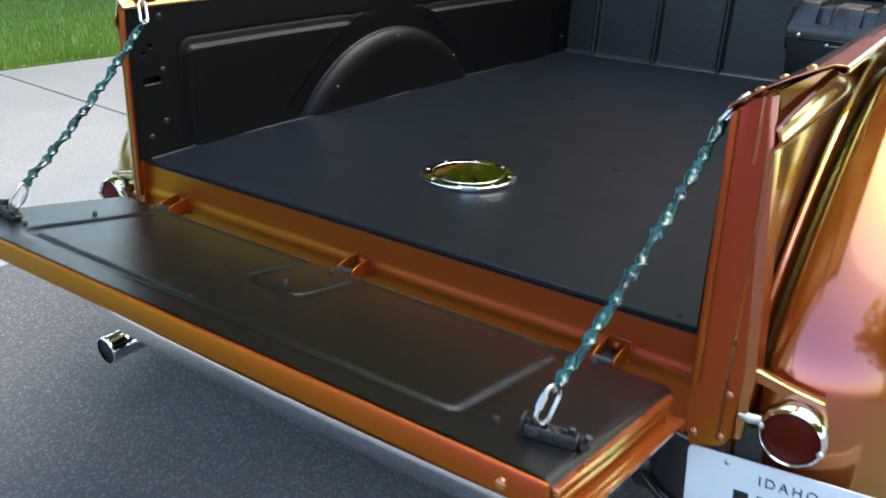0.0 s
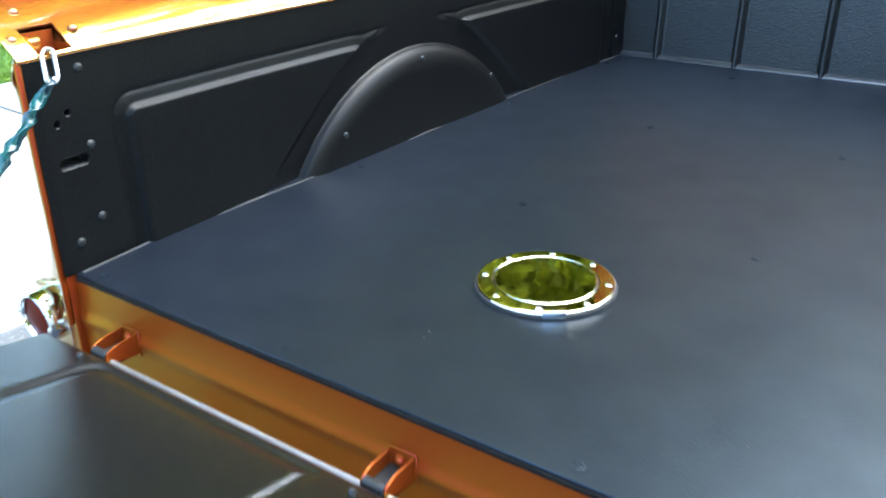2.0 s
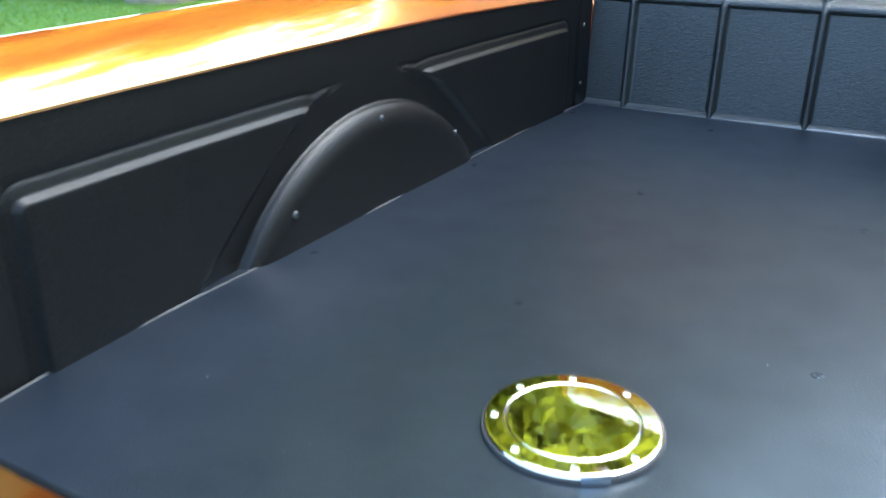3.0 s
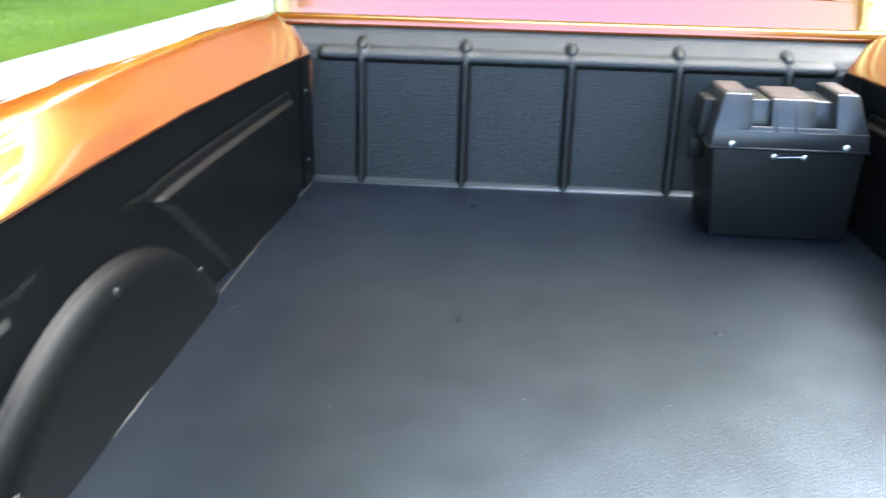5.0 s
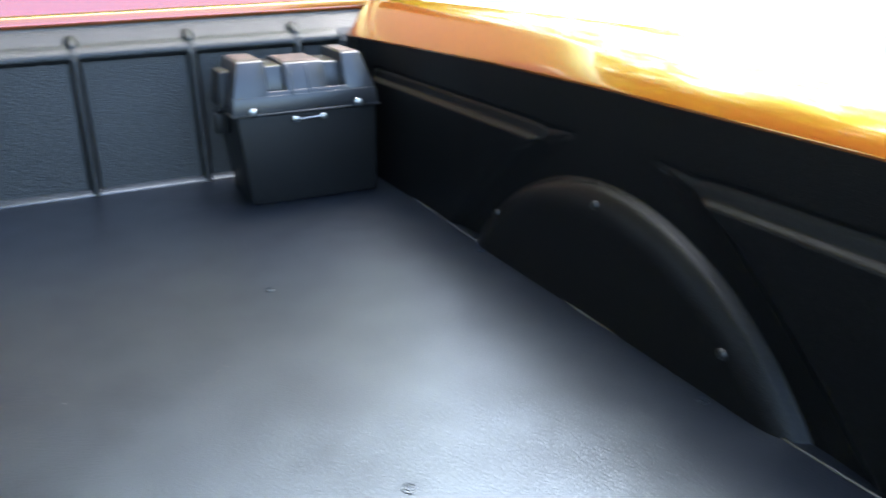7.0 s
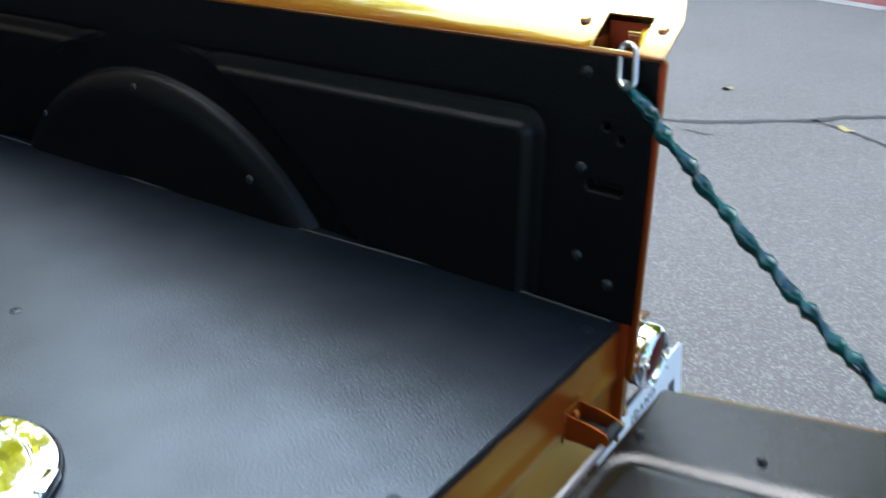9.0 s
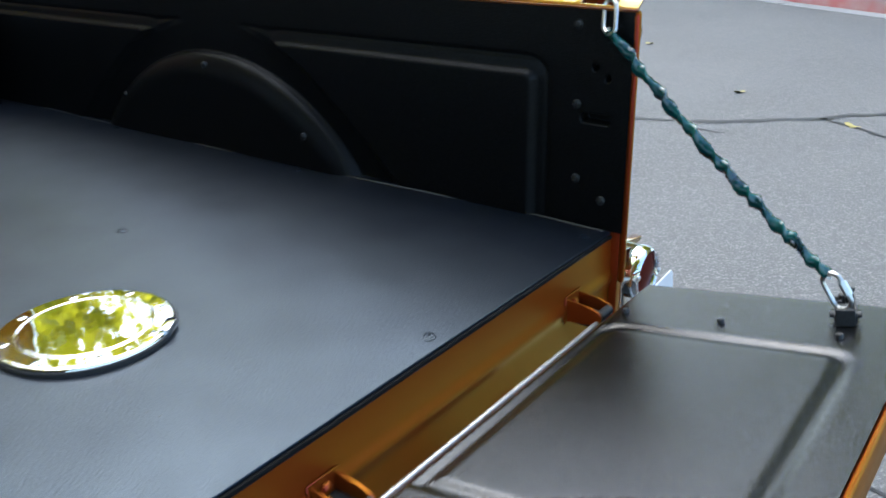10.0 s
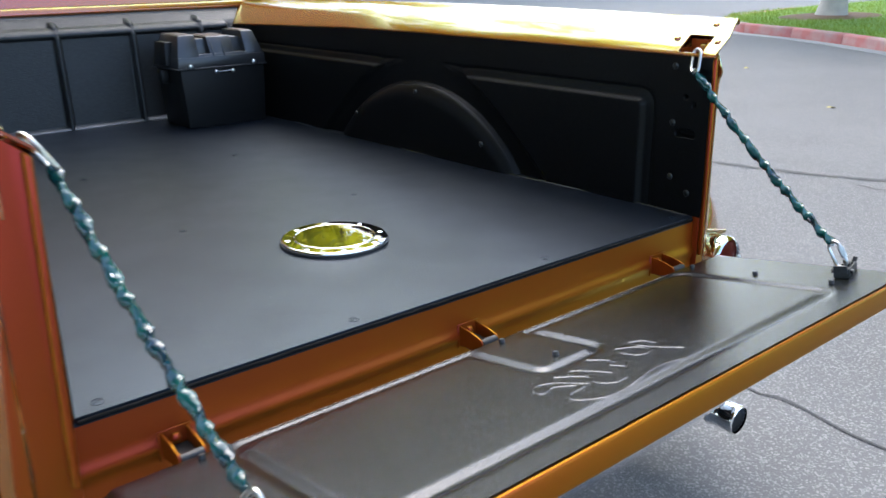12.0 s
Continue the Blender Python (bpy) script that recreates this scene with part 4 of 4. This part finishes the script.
# ---------------------------------------------------------------- round chrome filler cover on the bed floor
cover = thing("filler_cover", "round polished chrome fuel filler cover screwed to the bed floor", "filler cover", at=(-0.017, 0.358, 0.0))
R = 0.101
bm = lathe([(0.0, 0.0), (R, 0.0), (R, 0.0065), (R - 0.0008, 0.0085), (R - 0.0022, 0.0096), (R - 0.0045, 0.0100), (R - 0.0047, 0.0100), (0.0782, 0.0104), (0.0780, 0.0104), (0.0772, 0.0098), (0.0768, 0.0085), (0.0755, 0.0085)], 96)
part("ring", bm, MIRROR, cover, "polished chrome ring")
# black ring added for the dark shadow under the cover's rim
bm = lathe([(R - 0.004, 0.0), (R + 0.0016, 0.0), (R + 0.0016, 0.0052), (R + 0.0004, 0.0064), (R - 0.004, 0.0064)], 96)
part("gasket", bm, RUBBER, cover, "thin black ring standing in for the rim's shadow")
bm = lathe([(0.0752, 0.0086), (0.0750, 0.0098), (0.0742, 0.0106), (0.0728, 0.0109), (0.0726, 0.0109), (0.06, 0.01093), (0.03, 0.01098), (0.0, 0.0110)], 96)
door = part("door", bm, MIRROR, cover, "mirror-polished hinged door")
for i in range(8):
    a = radians(22.5 + 45 * i)
    bm = lathe([(0.0058, 0.0), (0.0056, 0.0010), (0.0046, 0.0015), (0.0026, 0.0016), (0.0024, 0.0004), (0, 0.0004)], 16)
    o = part("screw", bm, CHROME, cover)
    o.matrix_basis = Matrix.Translation((0.0885 * math.cos(a), 0.0885 * math.sin(a), 0.0098))
bm = box(-0.016, 0.016, -0.006, 0.006, 0.002, 0.0135, 0.0015)
o = part("hinge_knuckle", bm, CHROME, cover)
o.matrix_basis = pose(0.0, 0, 0, 0, 0, 215) @ Matrix.Translation((0, 0.097, 0))

# ---------------------------------------------------------------- a few crumbs of grit on the bed floor
rnd = random.Random(44)
gv, gf = [], []
for k in range(24):
    x, y, r = rnd.uniform(-0.52, 0.5), rnd.uniform(0.08, 1.7), rnd.uniform(0.0005, 0.0012)
    if math.hypot(x + 0.017, y - 0.358) < 0.12 or (x > 0.24 and y > 1.55):
        continue
    b0 = len(gv)
    turn = rnd.uniform(0, 6)
    gv += [(x + r * 1.4 * math.cos(turn + a), y + r * math.sin(turn + a), 0.0) for a in (0, 1.7, 3.2, 4.8)] + [(x + r * 0.2, y, r * 1.1)]
    gf += [(b0, b0 + 1, b0 + 4), (b0 + 1, b0 + 2, b0 + 4), (b0 + 2, b0 + 3, b0 + 4), (b0 + 3, b0, b0 + 4)]
me = bpy.data.meshes.new("grit")
me.from_pydata(gv, [], gf)
me.materials.append(GRIT)
tagged(new("grit", me), "pale crumbs of grit scattered on the bed floor", "grit", "", "stuff")

# ---------------------------------------------------------------- battery box
bat = thing("battery_box", "black plastic battery box with ridged lid in the bed's front corner", "battery box", at=(0.413, 1.735, 0.0))
bat.scale = (1.0, 1.0, 1.03)


def frustum(x0, x1, y0, y1, z0, X0, X1, Y0, Y1, z1, bevel=0.003, bm=None):
    bm = bm or bmesh.new()
    v = [bm.verts.new(p) for p in ((x0, y0, z0), (x1, y0, z0), (x1, y1, z0), (x0, y1, z0), (X0, Y0, z1), (X1, Y0, z1), (X1, Y1, z1), (X0, Y1, z1))]
    fs = [bm.faces.new([v[i] for i in q]) for q in ((3, 2, 1, 0), (4, 5, 6, 7), (0, 1, 5, 4), (1, 2, 6, 5), (2, 3, 7, 6), (3, 0, 4, 7))]
    if bevel:
        bmesh.ops.bevel(bm, geom=list({e for f in fs for e in f.edges}), offset=bevel, segments=2, affect='EDGES', profile=0.5)
    return bm


part("body", frustum(-0.130, 0.143, -0.095, 0.085, 0.0, -0.146, 0.149, -0.097, 0.088, 0.181, 0.006), PLASTIC, bat)
lid = part("lid", frustum(-0.153, 0.153, -0.101, 0.092, 0.181, -0.149, 0.150, -0.098, 0.089, 0.217, 0.003), LID_PLASTIC, bat, "black lid with three dusty ridges")
bm = box(-0.156, 0.156, -0.104, 0.095, 0.181, 0.185, 0.001, 1)
part("lid_rim", bm, LID_PLASTIC, lid)
for x0, x1, X0, X1, zt in ((-0.149, -0.075, -0.130, -0.074, 0.284), (-0.038, 0.048, -0.037, 0.047, 0.276), (0.085, 0.150, 0.086, 0.128, 0.288)):
    bm = frustum(x0, x1, -0.097, 0.088, 0.215, X0, X1, -0.066, 0.066, zt - 0.002, 0.004)
    part("ridge", bm, LID_PLASTIC, lid)
    bm = box(X0 + 0.005, X1 - 0.005, -0.060, 0.060, zt - 0.0035, zt - 0.0008, 0.0006, 1)
    part("ridge_top", bm, DUSTY, lid, "dusty brownish top")
part("lid_core", frustum(-0.142, 0.142, -0.062, 0.084, 0.215, -0.124, 0.122, -0.050, 0.064, 0.268, 0.003), LID_PLASTIC, lid)
part("lid_step", frustum(-0.146, 0.148, -0.0968, -0.086, 0.214, -0.143, 0.145, -0.0925, -0.086, 0.2245, 0.001), LID_PLASTIC, lid)
for x in (-0.027, 0.010):
    part("fin", frustum(x - 0.003, x + 0.003, -0.100, -0.09, 0.216, x - 0.002, x + 0.002, -0.07, -0.06, 0.268, 0.001), LID_PLASTIC, lid)
for x in (-0.112, 0.108):
    o = part("bolt", dome(0.0075, 0.005), STEEL, bat, "bright bolt head")
    o.matrix_basis = Matrix.Translation((x, -0.102, 0.190)) @ pose(0, 0, 0, 90, 0, 0)
bm = tube([(-0.028, -0.096, 0.168), (-0.028, -0.106, 0.168), (0.030, -0.106, 0.171), (0.030, -0.096, 0.171)], 0.0014, 8)
hd = part("handle", bm, ROD, bat, "thin grey wire handle")
for x in (-0.028, 0.030):
    o = part("stud", dome(0.0062, 0.004, 10), STEEL, hd)
    o.matrix_basis = Matrix.Translation((x, -0.105, 0.1695)) @ pose(0, 0, 0, 90, 0, 0)
bm = frustum(-0.168, -0.150, -0.045, 0.055, 0.192, -0.160, -0.134, -0.03, 0.045, 0.262, 0.004)
part("end_grip", bm, PLASTIC, bat)
bm = box(-0.172, -0.144, -0.010, 0.010, 0.135, 0.178, 0.004)
part("clasp", bm, PLASTIC, bat)

# ---------------------------------------------------------------- street: ground, gutter, kerb, footpath, lawn
def slab(name, pts, z0, z1, mat, label, category="", kind="structure", parent=None, bevel=0.0):
    bm = prism(pts, "z", z0, z1, bevel)
    o = part(name, bm, mat, parent, label, shade=bevel > 0)
    return tagged(o, label, category, "", kind) if parent is None else o


bm = bmesh.new()
bmesh.ops.create_grid(bm, x_segments=8, y_segments=8, size=300)
road = part("ground", bm, ASPHALT, None)
road.location = (0, 0, GROUND)
tagged(road, "worn grey asphalt street with pale stone grit", "ground", "", "structure")


def left_x(off, y):
    return off + 0.068 * y


L0, L1 = -14.0, 60.0
slab("gutter", [(left_x(-1.79, L0), L0), (left_x(-1.79, L1), L1), (left_x(-2.60, L1), L1), (left_x(-2.60, L0), L0)], GROUND - 0.05, GROUND + 0.006, GUTTER, "stained concrete gutter along the street", "gutter")
kerb_l = thing("kerb", "pale rolled concrete kerb beside the footpath", "kerb", kind="structure")
prof = [(0.0, -0.05), (0.0, 0.008), (-0.05, 0.018), (-0.16, 0.075), (-0.24, 0.098), (-0.34, 0.102), (-0.34, -0.05)]
ang = math.atan(0.068)
pm = None
for i in range(16):
    y = -6 + 2.0 * i
    if pm is None:
        pm = part("kerb_stone", prism([(p, q) for p, q in prof], "y", 0.006, 1.994, 0.004, 1), CONCRETE, kerb_l)
        pm.matrix_basis = Matrix.Translation((left_x(-2.58, y), y, GROUND)) @ Matrix.Rotation(-ang, 4, 'Z')
    else:
        again(pm, Matrix.Translation((left_x(-2.58, y), y, GROUND)) @ Matrix.Rotation(-ang, 4, 'Z'))
path = thing("footpath", "pale concrete footpath of large slabs", "footpath", kind="structure")
pm = None
for i in range(22):
    y = -6 + 1.5 * i
    m = Matrix.Translation((left_x(-2.92, y), y, GROUND)) @ Matrix.Rotation(-ang, 4, 'Z')
    if pm is None:
        pm = part("slab", box(-1.50, 0, 0.006, 1.494, -0.05, 0.104, 0.005, 1), CONCRETE, path)
        pm.matrix_basis = m
    else:
        again(pm, m)
slab("lawn", [(left_x(-4.42, -40), -40), (left_x(-4.42, L1), L1), (-120, L1), (-120, -40)], GROUND - 0.05, GROUND + 0.112, LAWN, "bright mown lawn beside the footpath", "lawn")


def blades(name, spots, zb, seed, label):
    rnd = np.random.default_rng(seed)
    n = len(spots)
    hgt = rnd.uniform(0.03, 0.075, n)
    az = rnd.uniform(0, 2 * math.pi, n)
    lean = rnd.uniform(0.0, 0.045, n)
    wd = rnd.uniform(0.003, 0.006, n)
    base = np.column_stack([spots, np.full(n, zb)])
    dx = np.column_stack([np.cos(az) * wd, np.sin(az) * wd, np.zeros(n)])
    tipv = np.column_stack([-np.sin(az) * lean, np.cos(az) * lean, hgt])
    v = np.stack([base - dx, base + dx, base + tipv], 1).reshape(-1, 3)
    me = bpy.data.meshes.new(name)
    me.from_pydata(v.tolist(), [], np.arange(n * 3).reshape(-1, 3).tolist())
    me.materials.append(BLADE)
    return tagged(new(name, me), label, "grass", "", "stuff")


g = np.random.default_rng(3)
n = 90000
gy = g.uniform(0.5, 14.0, n)
gx = -4.43 + 0.068 * gy - g.uniform(0, 1, n) ** 1.6 * 7.0 + g.uniform(-0.03, 0.05, n)
blades("grass", np.column_stack([gx, gy]), GROUND + 0.11, 4, "short bright green grass blades of the lawn")

# far side of the street: red-painted kerb, lawn island, tree
KERB = [(7.4, -4.0), (8.1, -0.8), (8.55, 0.9), (9.2, 2.1), (10.5, 3.7), (11.2, 4.75), (11.75, 5.8), (12.1, 6.8), (12.7, 7.7), (14.0, 8.3), (17.0, 8.7)]
kerb_r = thing("painted_kerb", "faded red-painted kerb round the lawn across the street", "kerb", kind="structure")
for a, b in zip(KERB, KERB[1:]):
    va, vb = Vector((*a, 0)), Vector((*b, 0))
    d = vb - va
    k = max(1, round(d.length / 1.6))
    for i in range(k):
        p, q = va + d * (i / k), va + d * ((i + 1) / k)
        ln = (q - p).length
        bm = prism([(0, -0.05), (0.02, 0.13), (0.05, 0.15), (0.16, 0.15), (0.16, -0.05)], "y", 0.005, ln - 0.005, 0.006, 1)
        o = part("kerb_stone", bm, RED_KERB, kerb_r)
        o.matrix_basis = Matrix.Translation((p.x, p.y, GROUND)) @ Matrix.Rotation(-math.atan2(d.x, d.y), 4, 'Z')
    bm = prism([(-0.22, -0.02), (-0.22, 0.004), (0.0, 0.008), (0.0, -0.02)], "y", 0.0, d.length)
    o = part("gutter_strip", bm, GUTTER, kerb_r, "pale concrete gutter strip")
    o.matrix_basis = Matrix.Translation((a[0], a[1], GROUND)) @ Matrix.Rotation(-math.atan2(d.x, d.y), 4, 'Z')
slab("far_lawn", [(x + 0.14, y - 0.05) for x, y in KERB] + [(60, 9.0), (90, -30), (20, -30)], GROUND - 0.05, GROUND + 0.145, LAWN, "sunlit lawn across the street behind the red kerb", "lawn")
bm = lathe([(0.0, 0.03), (0.7, 0.025), (1.1, 0.01), (1.25, -0.02)], 28)
for v in bm.verts:
    v.co.x *= 1.9
soil = part("soil_patch", bm, SOIL, None)
soil.scale = (0.6, 0.62, 1.0)
soil.location = (14.8, 6.7, GROUND + 0.145)
tagged(soil, "bare brown soil round the tree foot", "soil", "", "structure")
n = 60000
gy = g.uniform(-6, 8.5, n)
kx = np.interp(gy, [p[1] for p in KERB], [p[0] for p in KERB])
gx = kx + 0.18 + g.uniform(0, 1, n) ** 1.3 * 12
keep = ((gx - 14.8) / 1.3) ** 2 + ((gy - 6.7) / 0.72) ** 2 > 1
blades("far_grass", np.column_stack([gx, gy])[keep], GROUND + 0.145, 9, "short grass blades of the far lawn")

# tar-filled cracks
def crack(pts, w, label, seed):
    rnd = random.Random(seed)
    bm = bmesh.new()
    fine = []
    for a, b in zip(pts, pts[1:]):
        k = max(2, int(math.dist(a, b) / 0.05))
        for i in range(k):
            t = i / k
            fine.append((a[0] + (b[0] - a[0]) * t + rnd.uniform(-1, 1) * 0.012, a[1] + (b[1] - a[1]) * t + rnd.uniform(-1, 1) * 0.012))
    L, Rr = [], []
    for i, p in enumerate(fine):
        q0, q1 = fine[max(0, i - 1)], fine[min(len(fine) - 1, i + 1)]
        d = Vector((q1[0] - q0[0], q1[1] - q0[1])).normalized()
        ww = w * rnd.uniform(0.5, 1.2)
        L.append(bm.verts.new((p[0] - d.y * ww, p[1] + d.x * ww, GROUND + 0.003)))
        Rr.append(bm.verts.new((p[0] + d.y * ww, p[1] - d.x * ww, GROUND + 0.003)))
    for i in range(len(fine) - 1):
        bm.faces.new((L[i], L[i + 1], Rr[i + 1], Rr[i]))
    o = part("crack", bm, TAR, None)
    return tagged(o, label, "crack", "", "structure")


crack([(3.3, 3.0), (3.62, 1.85), (3.74, 1.36), (3.87, 1.0), (4.25, 0.54), (4.42, 0.43), (4.61, 0.14), (5.1, -0.7), (5.6, -1.6)], 0.03, "dark tar-filled crack across the asphalt", 1)
crack([(4.25, 0.54), (4.10, 0.28), (3.86, 0.02), (3.6, -0.4), (3.1, -1.3)], 0.018, "dark branching crack in the asphalt", 2)
crack([(1.26, 0.75), (1.22, 0.35), (1.206, 0.126), (1.216, 0.03), (1.191, -0.109), (1.164, -0.247), (1.12, -0.7), (1.17, -1.4)], 0.006, "thin dark crack in the asphalt", 3)
crack([(3.71, 1.02), (3.68, 0.80)], 0.012, "short dark crack in the asphalt", 4)

leaf_me = None
rnd = random.Random(12)
for i in range(10):
    x, y = (4.163, 0.371) if i == 0 else (rnd.uniform(1.6, 8.0), rnd.uniform(-1.0, 4.5))
    m = Matrix.Translation((x, y, GROUND + 0.008)) @ pose(0, 0, 0, rnd.uniform(-12, 12), rnd.uniform(-12, 12), rnd.uniform(0, 360))
    if leaf_me is None:
        bm = bmesh.new()
        c = [bm.verts.new((0.045 * math.cos(a) * (1 + 0.2 * math.cos(5 * a)), 0.026 * math.sin(a) * (1 + 0.3 * math.cos(5 * a)), 0.006 * math.cos(2 * a))) for a in np.linspace(0, 2 * math.pi, 15)[:-1]]
        mid = bm.verts.new((0, 0, -0.003))
        for j in range(14):
            bm.faces.new((c[j], c[(j + 1) % 14], mid))
        o = part("fallen_leaf", bm, DRY_LEAF, None)
        leaf_me = o.data
    else:
        o = new("fallen_leaf", leaf_me)
    o.matrix_basis = m
    tagged(o, "dry yellowish leaf lying on the asphalt", "leaf", "fallen leaves")

# ---------------------------------------------------------------- trees round the street
def tree(seed, height, spread, leaves, bark, label, size=0.16):
    rnd = random.Random(seed)
    nr = np.random.default_rng(seed)
    t = thing("tree", label, "tree", "street trees")
    bm = bmesh.new()
    trunk_h = height * 0.32
    pth = [(0.05 * math.sin(i * 0.9), 0.05 * math.cos(i * 0.7) - 0.05, -0.1 + trunk_h * i / 8) for i in range(9)]
    tube(pth, 0.2, 12, bm=bm, taper=lambda i: 1.25 - 0.09 * i if i else 1.6)
    tops = []
    for k in range(9):
        a = 2 * math.pi * k / 9 + rnd.uniform(-0.3, 0.3)
        r = spread * rnd.uniform(0.45, 0.95) * (0.25 if k == 0 else 1)
        z1 = height * rnd.uniform(0.55, 0.92)
        z0 = trunk_h * rnd.uniform(0.75, 1.0)
        limb = []
        for i in range(7):
            f = i / 6
            limb.append((r * f ** 1.2 * math.cos(a) + 0.15 * math.sin(3 * f + k), r * f ** 1.2 * math.sin(a), z0 + (z1 - z0) * f ** 0.8))
        tube(limb, 0.1, 8, bm=bm, taper=lambda i: 1.0 - 0.13 * i)
        tops += [limb[3], limb[4], limb[5], limb[6]]
    part("trunk", bm, bark, t)
    cl = []
    for p in tops:
        for _ in range(4):
            cl.append((p[0] + rnd.gauss(0, spread * 0.18), p[1] + rnd.gauss(0, spread * 0.18), p[2] + rnd.gauss(0.1, height * 0.07), rnd.uniform(0.35, 0.95) * spread * 0.26))
    cl = np.array(cl)
    pick = nr.integers(0, len(cl), leaves)
    v = nr.normal(size=(leaves, 3))
    v /= np.linalg.norm(v, axis=1)[:, None]
    c = cl[pick, :3] + v * (cl[pick, 3] * nr.uniform(0.35, 1.0, leaves) ** 0.5)[:, None] * np.array([1, 1, 0.7])
    a1 = nr.normal(size=(leaves, 3))
    a1 /= np.linalg.norm(a1, axis=1)[:, None]
    a2 = np.cross(a1, nr.normal(size=(leaves, 3)))
    a2 /= np.linalg.norm(a2, axis=1)[:, None]
    sz = nr.uniform(0.6, 1.3, leaves)[:, None] * size
    vv = np.stack([c - a1 * sz, c + a2 * sz * 0.45, c + a1 * sz, c - a2 * sz * 0.45], 1).reshape(-1, 3)
    me = bpy.data.meshes.new("crown")
    me.from_pydata(vv.tolist(), [], np.arange(leaves * 4).reshape(-1, 4).tolist())
    me.materials.append(SUNLIT_LEAF)
    o = new("crown", me)
    o.parent = t
    return t


TREE_LABEL = "leafy yellow-green street tree standing on the lawn, out of view"
def spot(x, y, z, k, turn):
    return Matrix.Translation((x, y, z)) @ Matrix.Rotation(radians(turn), 4, 'Z') @ Matrix.Scale(k, 4)


t1 = tree(21, 9.0, 3.8, 12500, BARK, TREE_LABEL, 0.17)
t1.matrix_basis = spot(-7.2, 6.4, GROUND + 0.1, 1.3, 20)
t2 = tree(22, 8.6, 3.6, 11500, BARK, TREE_LABEL, 0.17)
t2.matrix_basis = spot(-8.2, 11.0, GROUND + 0.1, 1.35, 0)
copy_thing(t1, spot(-7.8, -2.4, GROUND + 0.1, 1.3, 130))
copy_thing(t2, spot(-12.5, 0.6, GROUND + 0.1, 1.6, 15))
copy_thing(t2, spot(-9.0, 16.5, GROUND + 0.1, 1.85, 200))
copy_thing(t1, spot(-14.0, 6.5, GROUND + 0.1, 1.8, 250))
copy_thing(t2, spot(-16.5, -3.0, GROUND + 0.1, 1.9, 80))
copy_thing(t1, spot(-9.5, 14.3, GROUND + 0.1, 1.5, 75))
copy_thing(t2, spot(-14.0, 16.0, GROUND + 0.1, 1.6, 310))
t3 = tree(23, 8.5, 3.4, 18000, PALE_BARK, "pale-trunked street tree on bare soil across the street", 0.17)
t3.matrix_basis = spot(14.8, 6.7, GROUND + 0.14, 1.0, 0)
for x, y, k, turn in ((-6.4, 17.5, 1.7, 30), (-9.6, 19.6, 1.15, 140), (-12.6, 19.2, 1.2, 260), (-15.2, 18.0, 1.15, 60), (-4.6, 24.0, 1.0, 310)):
    copy_thing(t2, spot(x, y, GROUND + 0.1, k, turn))
for x, y, k, turn in ((11.5, 27.5, 1.05, 10), (8.0, 30.0, 1.0, 130)):
    copy_thing(t2, spot(x, y, GROUND + 0.14, k, turn))
copy_thing(t1, spot(27.0, 3.0, GROUND + 0.14, 1.3, 160))
# unseen trees added on this side to darken what the tailgate mirrors
copy_thing(t1, spot(14.8, -1.2, GROUND + 0.14, 1.25, 60))
copy_thing(t2, spot(15.0, -8.0, GROUND + 0.14, 1.4, 100))
copy_thing(t2, spot(21.0, 1.0, GROUND + 0.14, 1.5, 220))
t4 = tree(31, 9.5, 4.2, 7000, BARK, "open-crowned yellow-green tree down the street", 0.19)
t4.matrix_basis = spot(17.5, 27.0, GROUND, 1.5, 300)
copy_thing(t4, spot(26.0, 27.0, GROUND, 1.6, 40))
copy_thing(t4, spot(11.5, 36.0, GROUND, 1.7, 150))
